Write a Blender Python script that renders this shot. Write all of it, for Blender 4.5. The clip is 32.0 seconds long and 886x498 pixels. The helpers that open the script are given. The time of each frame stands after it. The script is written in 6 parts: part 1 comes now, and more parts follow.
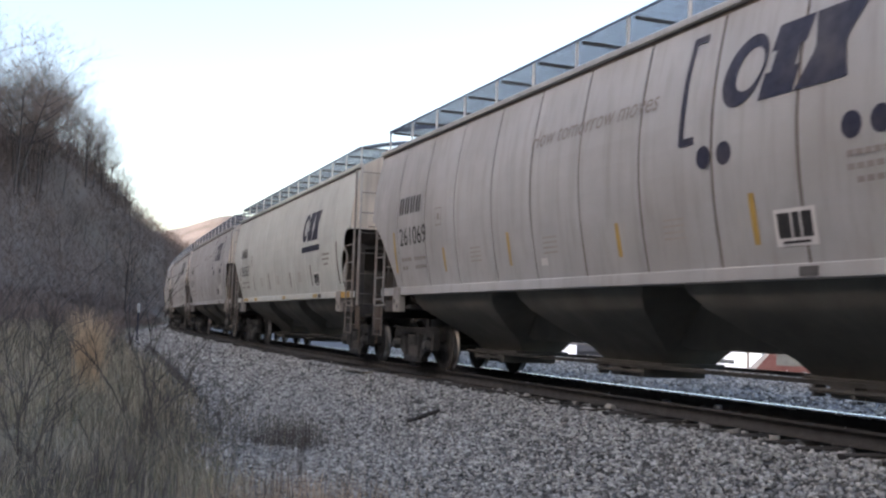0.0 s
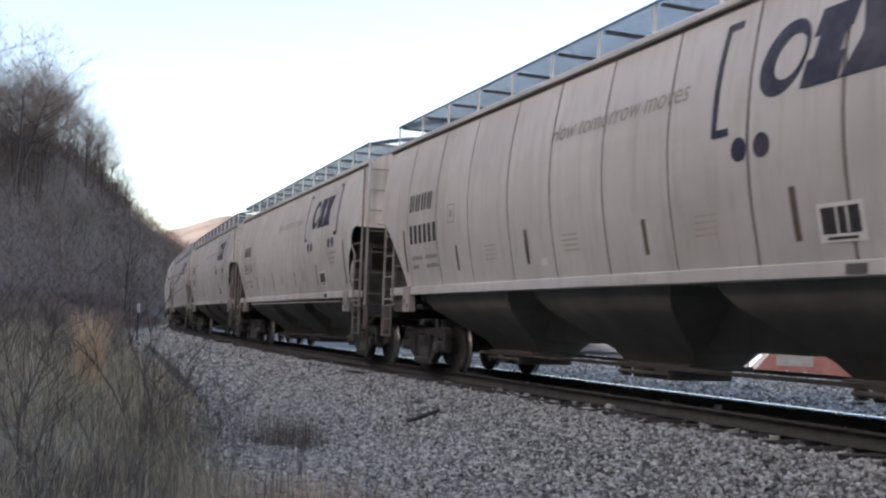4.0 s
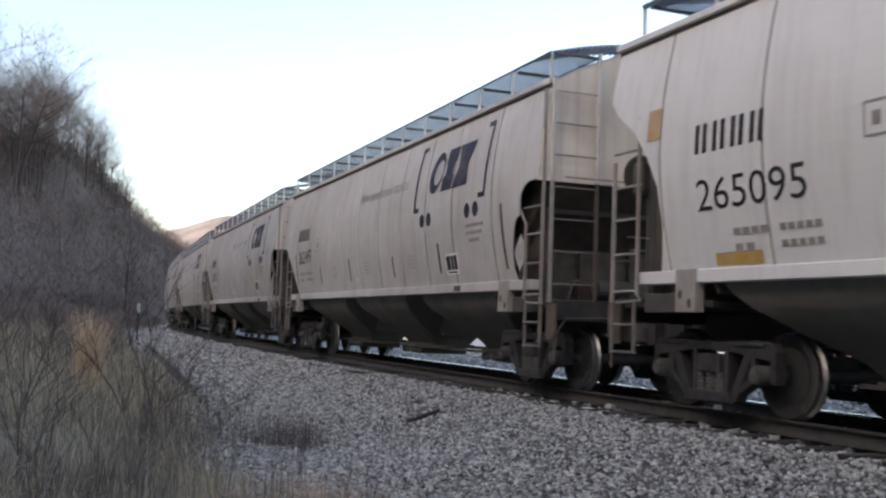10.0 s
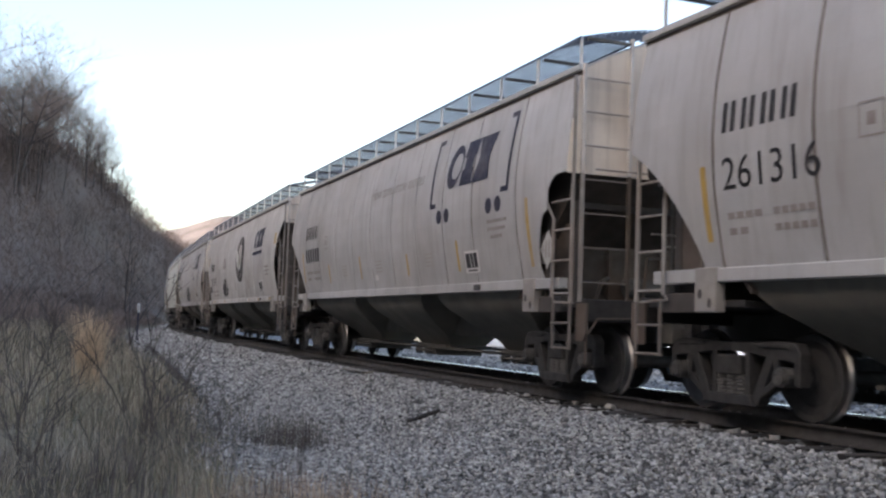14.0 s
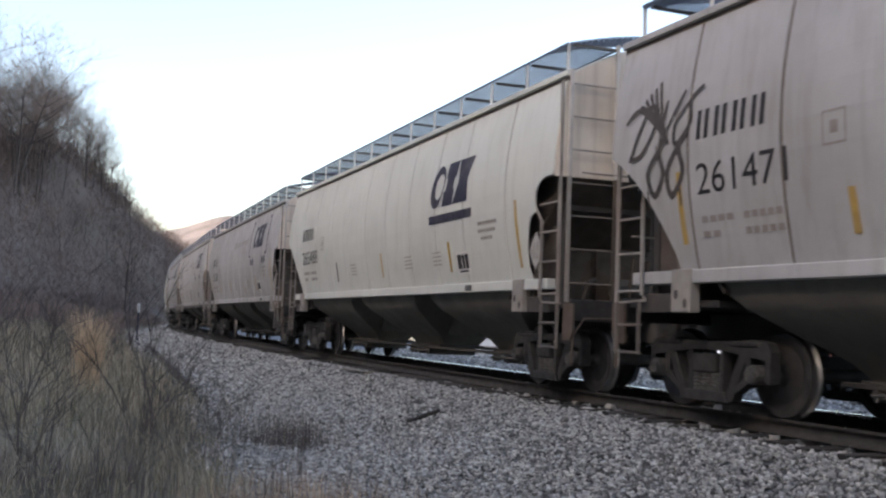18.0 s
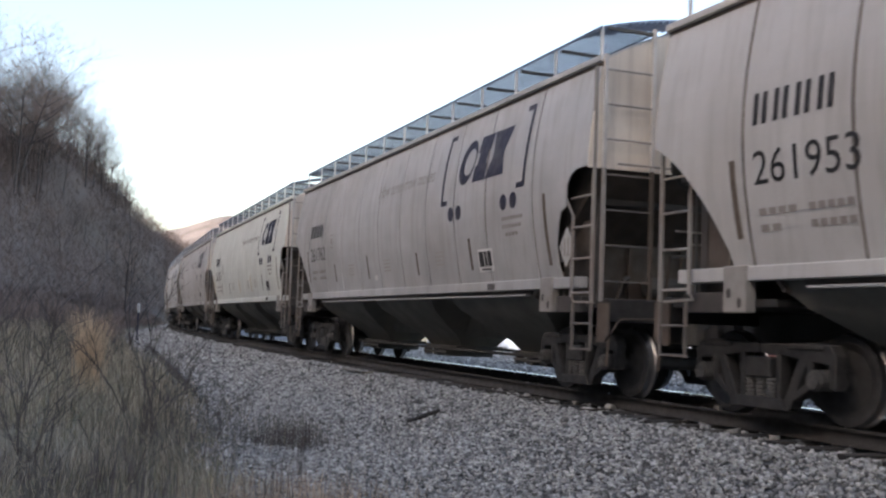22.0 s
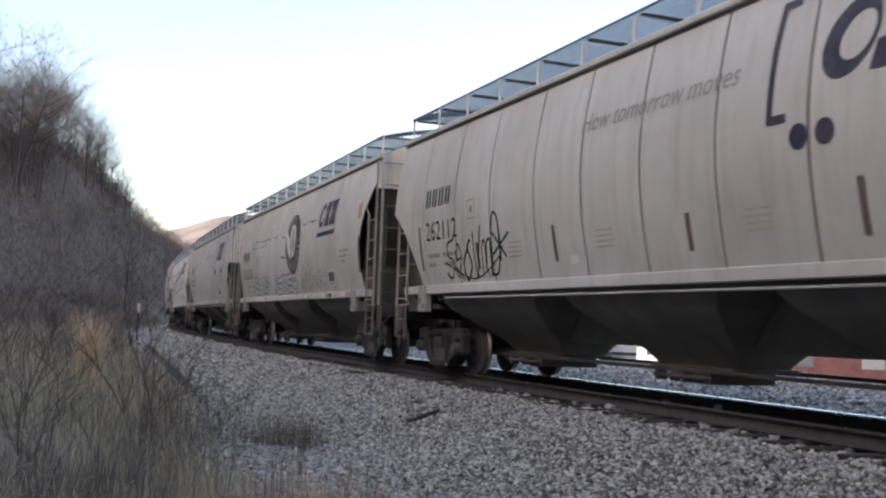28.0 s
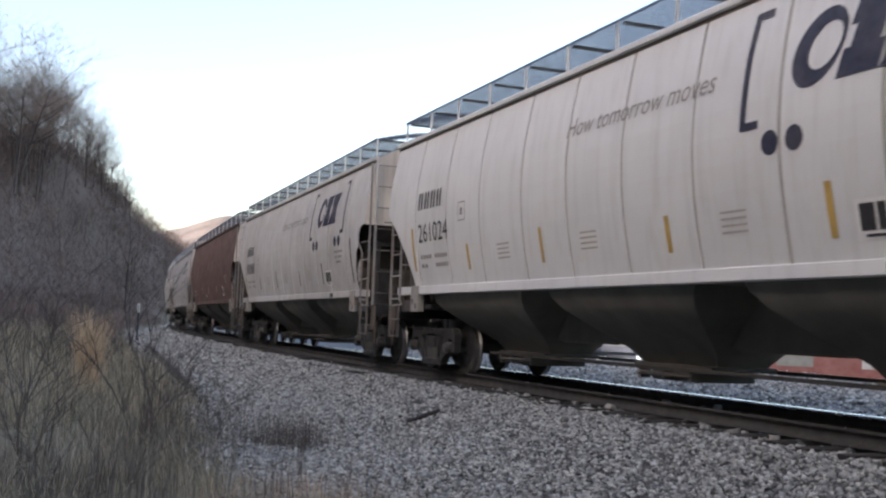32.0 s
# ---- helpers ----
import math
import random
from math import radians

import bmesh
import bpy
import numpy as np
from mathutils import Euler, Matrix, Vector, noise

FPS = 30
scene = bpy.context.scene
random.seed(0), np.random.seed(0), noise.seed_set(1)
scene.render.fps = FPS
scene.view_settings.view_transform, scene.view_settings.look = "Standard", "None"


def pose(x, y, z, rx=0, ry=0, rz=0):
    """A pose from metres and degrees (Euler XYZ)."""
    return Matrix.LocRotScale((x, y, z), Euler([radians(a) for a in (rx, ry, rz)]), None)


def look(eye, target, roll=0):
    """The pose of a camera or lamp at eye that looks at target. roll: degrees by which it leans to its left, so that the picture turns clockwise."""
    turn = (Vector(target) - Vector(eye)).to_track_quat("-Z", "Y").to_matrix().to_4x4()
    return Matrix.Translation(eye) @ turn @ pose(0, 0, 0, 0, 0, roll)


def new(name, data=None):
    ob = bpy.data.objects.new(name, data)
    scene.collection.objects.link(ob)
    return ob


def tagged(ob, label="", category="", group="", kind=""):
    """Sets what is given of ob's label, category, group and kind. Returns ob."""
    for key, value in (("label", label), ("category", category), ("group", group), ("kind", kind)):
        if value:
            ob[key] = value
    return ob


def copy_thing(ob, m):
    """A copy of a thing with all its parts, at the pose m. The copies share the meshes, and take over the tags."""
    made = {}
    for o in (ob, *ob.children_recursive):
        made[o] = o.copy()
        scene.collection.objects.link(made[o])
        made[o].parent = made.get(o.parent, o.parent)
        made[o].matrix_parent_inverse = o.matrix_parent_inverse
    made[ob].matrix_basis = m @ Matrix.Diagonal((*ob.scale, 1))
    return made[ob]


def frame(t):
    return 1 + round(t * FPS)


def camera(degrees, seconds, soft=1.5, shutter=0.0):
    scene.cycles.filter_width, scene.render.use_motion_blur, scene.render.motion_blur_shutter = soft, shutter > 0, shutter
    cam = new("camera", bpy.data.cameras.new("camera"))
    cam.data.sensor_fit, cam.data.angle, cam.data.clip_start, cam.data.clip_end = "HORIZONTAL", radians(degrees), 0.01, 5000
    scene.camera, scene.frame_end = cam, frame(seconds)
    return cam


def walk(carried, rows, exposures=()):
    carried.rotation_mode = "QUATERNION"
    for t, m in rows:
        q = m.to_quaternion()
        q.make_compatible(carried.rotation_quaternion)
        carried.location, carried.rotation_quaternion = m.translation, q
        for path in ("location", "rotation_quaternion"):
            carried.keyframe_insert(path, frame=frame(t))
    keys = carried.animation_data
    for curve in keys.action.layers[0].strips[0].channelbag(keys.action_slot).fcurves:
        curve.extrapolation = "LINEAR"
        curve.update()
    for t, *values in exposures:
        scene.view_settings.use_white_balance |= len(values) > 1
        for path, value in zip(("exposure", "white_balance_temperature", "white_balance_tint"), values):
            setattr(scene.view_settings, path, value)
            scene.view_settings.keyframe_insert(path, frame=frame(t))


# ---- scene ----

# The camera stands still beside the line, 0.87 m above the railhead, and looks back at the coming train.
EYE = (0.0, 0.0, 0.865)
YAW, PITCH, ROLL = radians(22.917), radians(4.18), 2.0525
AIM = (EYE[0] - math.cos(YAW) * math.cos(PITCH), EYE[1] + math.sin(YAW) * math.cos(PITCH), EYE[2] + math.sin(PITCH))
cam = camera(46.12, 32.0, soft=2.3, shutter=0.1)
STAND = look(EYE, AIM, ROLL)
walk(cam, [(0, STAND), (32.0, STAND)], exposures=[(t, ev, 6760, 17) for t, ev in ((0, 1.58), (3, 1.58), (8, 1.54), (11, 1.54), (13, 1.62), (17, 1.60), (19, 1.55), (21, 1.60), (24, 1.53), (25.2, 1.51), (28, 1.56), (32, 1.55))])

# ---- world and sun: a low sun behind the wooded ridge, the line in open shade ----
SUN_DIR = Vector((0.30, -0.80, 0.385)).normalized()
world = bpy.data.worlds.new("world")
scene.world = world
world.use_nodes = True
wn, wl = world.node_tree.nodes, world.node_tree.links
sky = wn.new("ShaderNodeTexSky")
sky.sky_type = "NISHITA"
sky.sun_disc = False
sky.sun_elevation = math.asin(SUN_DIR.z)
sky.sun_rotation = math.atan2(SUN_DIR.x, SUN_DIR.y)
sky.air_density, sky.dust_density, sky.ozone_density = 1.15, 3.0, 1.0
wl.new(sky.outputs["Color"], wn["Background"].inputs["Color"])
wn["Background"].inputs["Strength"].default_value = 0.15
sun = new("sun", bpy.data.lights.new("sun", "SUN"))
sun.data.energy, sun.data.angle, sun.data.color = 3.2, radians(0.5), (1.0, 0.96, 0.90)
sun.matrix_world = look((0, 0, 60), tuple(Vector((0, 0, 60)) - SUN_DIR))


# ---- materials ----
def mat(name, base, rough=0.7, metal=0.0, dark=0.6, scale=3.0, fine=40.0, bump=0.15, dist=0.01, streak=0.0, dirt=None, dirt_amount=0.0, island=0.0, rand=0.0, tops=None):
    """A surface with stains at one scale, grain at a finer one, and optional run-down streaks and dirt."""
    m = bpy.data.materials.new(name)
    m.use_nodes = True
    n, l = m.node_tree.nodes, m.node_tree.links
    b = n["Principled BSDF"]
    b.inputs["Metallic"].default_value = metal
    tc = n.new("ShaderNodeTexCoord")

    def noise_tex(sc, detail, vec=None):
        t = n.new("ShaderNodeTexNoise")
        t.inputs["Scale"].default_value, t.inputs["Detail"].default_value = sc, detail
        l.new(vec or tc.outputs["Object"], t.inputs["Vector"])
        return t.outputs["Fac"]

    def ramp(fac, lo, hi):
        r = n.new("ShaderNodeMapRange")
        r.inputs["From Min"].default_value, r.inputs["From Max"].default_value = lo, hi
        l.new(fac, r.inputs["Value"])
        return r.outputs["Result"]

    def mix(fac, a, c):
        x = n.new("ShaderNodeMix")
        x.data_type = "RGBA"
        for sock, v in ((x.inputs["Factor"], fac), (x.inputs["A"], a), (x.inputs["B"], c)):
            if hasattr(v, "links"):
                l.new(v, sock)
            else:
                sock.default_value = v
        return x.outputs["Result"]

    def scaled(fac, k):
        x = n.new("ShaderNodeMath")
        x.operation = "MULTIPLY"
        l.new(fac, x.inputs[0])
        x.inputs[1].default_value = k
        return x.outputs[0]

    c0 = (*base, 1)
    c1 = (*[v * dark for v in base], 1)
    col = mix(ramp(noise_tex(scale, 6), 0.35, 0.7), c0, c1)
    col = mix(scaled(ramp(noise_tex(fine, 4), 0.3, 0.7), 0.35), col, c1)
    if streak:
        mp = n.new("ShaderNodeMapping")
        mp.inputs["Scale"].default_value = (7.0, 7.0, 0.45)
        l.new(tc.outputs["Object"], mp.inputs["Vector"])
        col = mix(scaled(ramp(noise_tex(1.0, 5, mp.outputs["Vector"]), 0.48, 0.75), streak), col, (*(dirt or c1[:3]), 1))
    if dirt and dirt_amount:
        col = mix(scaled(ramp(noise_tex(scale * 0.37, 7), 0.45, 0.7), dirt_amount), col, (*dirt, 1))
    if island or rand:
        src = n.new("ShaderNodeNewGeometry").outputs["Random Per Island"] if island else n.new("ShaderNodeObjectInfo").outputs["Random"]
        hs = n.new("ShaderNodeHueSaturation")
        l.new(ramp(src, 0, 1), hs.inputs["Value"])
        r = hs.inputs["Value"].links[0].from_node
        k = island or rand
        r.inputs["To Min"].default_value, r.inputs["To Max"].default_value = 1 - k, 1 + k
        l.new(col, hs.inputs["Color"])
        col = hs.outputs["Color"]
    l.new(col, b.inputs["Base Color"])
    rr = ramp(noise_tex(scale * 2, 4), 0.3, 0.7)
    q = rr.node
    q.inputs["To Min"].default_value, q.inputs["To Max"].default_value = max(0.05, rough - 0.12), min(1, rough + 0.12)
    l.new(rr, b.inputs["Roughness"])
    if bump:
        bp = n.new("ShaderNodeBump")
        bp.inputs["Strength"].default_value, bp.inputs["Distance"].default_value = bump, dist
        l.new(noise_tex(fine, 6), bp.inputs["Height"])
        l.new(bp.outputs["Normal"], b.inputs["Normal"])
    return m


DIRT = (0.20, 0.165, 0.13)
paint_beige = mat("paint_beige", (0.522, 0.516, 0.498), 0.47, dark=0.88, scale=0.9, fine=25, bump=0.05, streak=0.24, dirt=DIRT, dirt_amount=0.38, rand=0.02)
paint_grey = mat("paint_grey_beige", (0.458, 0.462, 0.457), 0.5, dark=0.86, scale=0.9, fine=25, bump=0.05, streak=0.30, dirt=DIRT, dirt_amount=0.42, rand=0.02)
paint_cream = mat("paint_cream", (0.565, 0.585, 0.545), 0.47, dark=0.92, scale=0.8, fine=25, bump=0.04, streak=0.15, dirt=DIRT, dirt_amount=0.15, rand=0.015)
paint_pale = mat("paint_pale_cream", (0.635, 0.655, 0.605), 0.47, dark=0.93, scale=0.8, fine=25, bump=0.04, streak=0.12, dirt=DIRT, dirt_amount=0.12, rand=0.015)
paint_white = mat("paint_off_white", (0.655, 0.655, 0.64), 0.47, dark=0.93, scale=0.8, fine=25, bump=0.04, streak=0.15, dirt=DIRT, dirt_amount=0.12, rand=0.015)
paint_brown = mat("paint_oxide_brown", (0.125, 0.072, 0.055), 0.7, dark=0.7, scale=1.2, fine=30, bump=0.08, streak=0.3, dirt=(0.1, 0.07, 0.055), dirt_amount=0.4, rand=0.03)
# lighter than the side paint for the light the ends catch, then grimed
paint_end = mat("grimy_lit_end_paint", (0.80, 0.715, 0.60), 0.7, dark=0.82, scale=1.1, fine=25, bump=0.06, streak=0.38, dirt=(0.22, 0.165, 0.125), dirt_amount=0.45, rand=0.03)
seam_light = mat("seam_faint", (0.36, 0.34, 0.30), 0.8, dark=0.8, scale=2, bump=0.05)
seam_pale = mat("seam_pale", (0.46, 0.44, 0.39), 0.8, dark=0.85, scale=2, bump=0.05)
# grime in the sheet joints, also the painted shade under the eave
seam_eave_dark = mat("seam_grime_eave_shade", (0.17, 0.142, 0.117), 0.85, dark=0.7, scale=2, bump=0.1)
under_grey = mat("underframe_grime", (0.10, 0.097, 0.09), 0.85, dark=0.7, scale=1.5, fine=30, bump=0.15, dirt=(0.07, 0.063, 0.056), dirt_amount=0.4)
# darker than the body paint, with run-down streaks
hopper_grey = mat("hopper_dark_streaked", (0.178, 0.171, 0.147), 0.8, dark=0.7, scale=1.1, fine=22, bump=0.1, streak=0.4, dirt=(0.10, 0.098, 0.088), dirt_amount=0.5)
# end tones are darkened: shade between the cars is put into their colour
end_dark = mat("end_frame_grime_shade", (0.105, 0.083, 0.066), 0.85, dark=0.6, scale=1.5, fine=20, bump=0.1, dirt=(0.12, 0.08, 0.055), dirt_amount=0.4)
end_black = mat("black_and_end_shade", (0.072, 0.063, 0.056), 0.7, dark=0.7, scale=1.5, fine=20, bump=0.1)
web_brown = mat("grimy_shaded_brown_web", (0.105, 0.086, 0.072), 0.85, dark=0.6, scale=2.0, fine=20, bump=0.1, streak=0.3, dirt=(0.10, 0.066, 0.046), dirt_amount=0.5)
# nearly black for the shade at the end sill
gap_shade_black = mat("gap_shaded_steel", (0.034, 0.031, 0.029), 0.85, dark=0.6, scale=3, fine=30, bump=0.15)
truck_steel = mat("cast_steel_dusty", (0.038, 0.037, 0.036), 0.75, 0.2, dark=0.7, scale=5, fine=60, bump=0.25, dirt=(0.056, 0.053, 0.049), dirt_amount=0.4)
wheel_steel = mat("wheel_steel", (0.043, 0.042, 0.041), 0.7, 0.0, dark=0.6, scale=4, fine=60, bump=0.15)
tread_steel = mat("polished_tread", (0.32, 0.31, 0.30), 0.45, 1.0, dark=0.8, scale=6, fine=80, bump=0.02)
cap_grey = mat("bearing_cap_grey", (0.11, 0.105, 0.098), 0.6, 0.3, dark=0.7, scale=9, fine=80, bump=0.1)
ladder_grey = mat("ladder_paint", (0.31, 0.288, 0.26), 0.65, dark=0.75, scale=4, fine=50, bump=0.1, dirt=(0.20, 0.12, 0.075), dirt_amount=0.35)
step_grime_shade = mat("grimy_shaded_step_steel", (0.17, 0.15, 0.13), 0.75, dark=0.7, scale=4, fine=50, bump=0.1, dirt=(0.12, 0.08, 0.06), dirt_amount=0.4)
rust = mat("rusty_steel", (0.20, 0.12, 0.075), 0.85, dark=0.6, scale=4, fine=50, bump=0.2)
# the blue of sky seen through the grating is put into its steel
walk_steel = mat("grating_sky_tint", (0.13, 0.175, 0.24), 0.5, 0.2, dark=0.75, scale=6, fine=60, bump=0.05)
stile_white = mat("worn_white_stile", (0.62, 0.585, 0.53), 0.6, dark=0.8, scale=5, fine=50, bump=0.08, dirt=(0.22, 0.14, 0.09), dirt_amount=0.3)
post_white = mat("post_white", (0.66, 0.66, 0.64), 0.55, dark=0.8, scale=6, fine=60, bump=0.05)
navy = mat("navy_lettering", (0.028, 0.03, 0.055), 0.6, dark=0.75, scale=5, fine=30, bump=0.03, dirt=(0.2, 0.18, 0.16), dirt_amount=0.25)
black_mark = mat("black_lettering", (0.03, 0.028, 0.028), 0.65, dark=0.8, scale=6, fine=40, bump=0.03)
faint_mark = mat("worn_faint_lettering", (0.40, 0.37, 0.335), 0.7, dark=0.85, scale=6, fine=40, bump=0.03)
placard_paint = mat("dull_placard_paint", (0.46, 0.45, 0.42), 0.6, dark=0.8, scale=6, fine=40, bump=0.03)
grey_mark = mat("faded_grey_lettering", (0.30, 0.27, 0.245), 0.7, dark=0.8, scale=6, fine=40, bump=0.03)
white_mark = mat("white_marking", (0.68, 0.67, 0.64), 0.6, dark=0.85, scale=6, fine=40, bump=0.03)
yellow_mark = mat("yellow_reflector", (0.52, 0.34, 0.09), 0.55, dark=0.75, scale=5, fine=40, bump=0.03, dirt=(0.36, 0.29, 0.2), dirt_amount=0.5)
orange_mark = mat("orange_reflector", (0.58, 0.33, 0.07), 0.5, dark=0.75, scale=5, fine=40, bump=0.03)
patch_mark = mat("grimy_yellow_patch", (0.46, 0.30, 0.13), 0.65, dark=0.75, scale=5, fine=40, bump=0.03, dirt=(0.36, 0.31, 0.25), dirt_amount=0.6)
brown_mark = mat("grimy_reflector", (0.13, 0.10, 0.075), 0.7, dark=0.75, scale=6, fine=40, bump=0.03)
gold_mark = mat("gold_emblem_paint", (0.48, 0.42, 0.26), 0.6, dark=0.8, scale=6, fine=40, bump=0.03)
green_mark = mat("green_emblem_paint", (0.20, 0.28, 0.12), 0.6, dark=0.8, scale=6, fine=40, bump=0.03)
silver_spray = mat("silver_spray_paint", (0.55, 0.56, 0.57), 0.45, 0.2, dark=0.85, scale=6, fine=40, bump=0.03)
rail_side = mat("rail_rust", (0.040, 0.037, 0.034), 0.85, 0.0, dark=0.7, scale=4, fine=50, bump=0.2)
rail_top = mat("rail_head_worn", (0.78, 0.78, 0.78), 0.22, 1.0, dark=0.7, scale=3, fine=60, bump=0.04)
tie_wood = mat("creosoted_tie", (0.047, 0.042, 0.037), 0.9, dark=0.6, scale=3, fine=35, bump=0.4, dist=0.02, rand=0.3)
stone = mat("ballast_stone", (0.292, 0.292, 0.278), 0.85, dark=0.7, scale=9, fine=70, bump=0.3, island=0.75)
gravel = mat("ballast_bed", (0.11, 0.106, 0.102), 0.95, dark=0.5, scale=14, fine=26, bump=1.0, dist=0.05)
# darker gravel across the width of the ties
crib = mat("dark_crib_gravel", (0.070, 0.062, 0.055), 0.95, dark=0.5, scale=14, fine=26, bump=1.0, dist=0.04)
# bluer and paler than the near bed: its sky light is in the colour
gravel_far = mat("far_gravel_sky_tint", (0.17, 0.178, 0.195), 0.95, dark=0.45, scale=9, fine=14, bump=1.0, dist=0.05)
bark = mat("bare_bark", (0.115, 0.098, 0.09), 0.9, dark=0.6, scale=3, fine=25, bump=0.4, dist=0.02, rand=0.25)
twig = mat("bare_twigs", (0.225, 0.174, 0.150), 0.9, dark=0.85, scale=2, fine=15, bump=0.0, rand=0.2)
dry_grass = mat("dry_grass", (0.40, 0.355, 0.26), 0.9, dark=0.6, scale=1.2, fine=10, bump=0.0, island=0.5)
tan_grass = mat("tan_grass", (0.47, 0.36, 0.26), 0.9, dark=0.7, scale=2, fine=10, bump=0.0, island=0.35)
straw = mat("tan_straw", (0.66, 0.50, 0.33), 0.9, dark=0.75, scale=2, fine=10, bump=0.0, island=0.35)
green_grass = mat("winter_green_grass", (0.185, 0.186, 0.105), 0.9, dark=0.6, scale=1.2, fine=10, bump=0.0, island=0.4)
stem = mat("bramble_stems", (0.105, 0.093, 0.083), 0.9, dark=0.7, scale=3, fine=20, bump=0.0, island=0.3)
old_wood = mat("weathered_plank", (0.20, 0.19, 0.16), 0.9, dark=0.6, scale=5, fine=30, bump=0.3)
dusty_plate = mat("dusty_plate", (0.145, 0.122, 0.10), 0.8, dark=0.6, scale=3, fine=25, bump=0.1, dirt=(0.15, 0.095, 0.062), dirt_amount=0.6)
gate_steel = mat("gate_rail_steel", (0.062, 0.058, 0.053), 0.75, 0.0, dark=0.7, scale=3, fine=40, bump=0.1)
# white paint dimmed and blued: the cool light on it is in the colour
siding_white = mat("white_siding_cool_light", (0.40, 0.455, 0.54), 0.6, dark=0.93, scale=1.5, fine=12, bump=0.05)
barn_red = mat("barn_red_boards", (0.038, 0.005, 0.005), 0.75, dark=0.75, scale=1.5, fine=12, bump=0.1, rand=0.12)
# grey that paints the shade on a white wall
siding_shaded = mat("shaded_white_siding", (0.085, 0.097, 0.125), 0.7, dark=0.85, scale=1.5, fine=12, bump=0.05)
roof_grey = mat("grey_shingles", (0.17, 0.17, 0.18), 0.9, dark=0.7, scale=2, fine=15, bump=0.2)
window_grey = mat("dull_grey_window", (0.030, 0.035, 0.038), 0.6, dark=0.8, scale=2, fine=15, bump=0.05)
window_pale = mat("pale_grey_window", (0.085, 0.09, 0.10), 0.6, dark=0.8, scale=2, fine=15, bump=0.05)
glass_dark = mat("window_glass", (0.04, 0.045, 0.05), 0.08, 0.0, dark=0.9, scale=1, fine=5, bump=0.0)


# ---- mesh helpers ----
def mesh_from(name, bm, material=None, smooth=False):
    me = bpy.data.meshes.new(name)
    bm.normal_update()
    bm.to_mesh(me)
    bm.free()
    for mm in (material if isinstance(material, (list, tuple)) else [material]):
        if mm:
            me.materials.append(mm)
    if smooth:
        me.polygons.foreach_set("use_smooth", [True] * len(me.polygons))
    return me


def part(name, bm, material, parent, label="", smooth=False):
    ob = new(name, bm if isinstance(bm, bpy.types.Mesh) else mesh_from(name, bm, material, smooth))
    ob.parent = parent
    if label:
        ob["label"] = label
    return ob


def box(bm, x0, x1, y0, y1, z0, z1, chamfer=0.0):
    """An axis-aligned block, its edges chamfered where asked."""
    b = bm if not chamfer else bmesh.new()
    vs = [b.verts.new((x, y, z)) for x in (x0, x1) for y in (y0, y1) for z in (z0, z1)]
    for f in ((0, 1, 3, 2), (4, 6, 7, 5), (0, 4, 5, 1), (2, 3, 7, 6), (0, 2, 6, 4), (1, 5, 7, 3)):
        b.faces.new([vs[i] for i in f])
    if chamfer:
        bmesh.ops.bevel(b, geom=list(b.edges), offset=chamfer, segments=1, affect="EDGES")
        merge(bm, b)
    return bm


def merge(bm, other, m=None):
    mp = {}
    for v in other.verts:
        mp[v] = bm.verts.new((m @ v.co) if m else v.co)
    for f in other.faces:
        try:
            bm.faces.new([mp[v] for v in f.verts])
        except ValueError:
            pass
    other.free()
    return bm


def tube(bm, p, q, r, n=6, r2=None):
    p, q = Vector(p), Vector(q)
    d = (q - p).normalized()
    a = d.orthogonal().normalized()
    b = d.cross(a)
    r2 = r if r2 is None else r2
    rings = []
    for c, rr in ((p, r), (q, r2)):
        rings.append([bm.verts.new(c + (a * math.cos(2 * math.pi * i / n) + b * math.sin(2 * math.pi * i / n)) * rr) for i in range(n)])
    for i in range(n):
        j = (i + 1) % n
        bm.faces.new((rings[0][i], rings[0][j], rings[1][j], rings[1][i]))
    bm.faces.new(rings[0][::-1])
    bm.faces.new(rings[1])
    return bm


def pipe(bm, pts, r, n=6):
    for p, q in zip(pts, pts[1:]):
        tube(bm, p, q, r, n)
    return bm


def prism(bm, pts, y0, y1):
    """A polygon in (x, z), drawn out from y0 to y1."""
    a = [bm.verts.new((x, y0, z)) for x, z in pts]
    b = [bm.verts.new((x, y1, z)) for x, z in pts]
    n = len(pts)
    bm.faces.new(a)
    bm.faces.new(b[::-1])
    for i in range(n):
        j = (i + 1) % n
        bm.faces.new((a[j], a[i], b[i], b[j]))
    return bm


def lathe(bm, prof, n=28, centre=(0, 0, 0)):
    """A profile of (radius, y) turned about the y axis."""
    cx, cy, cz = centre
    rings = [[bm.verts.new((cx + r * math.cos(2 * math.pi * i / n), cy + y, cz + r * math.sin(2 * math.pi * i / n))) for i in range(n)] for r, y in prof]
    for a, b in zip(rings, rings[1:]):
        for i in range(n):
            j = (i + 1) % n
            bm.faces.new((a[i], a[j], b[j], b[i]))
    bm.faces.new(rings[0][::-1])
    bm.faces.new(rings[-1])
    return bm


def thing(name, label, category, group="", kind=""):
    return tagged(new(name), label, category, group, kind)


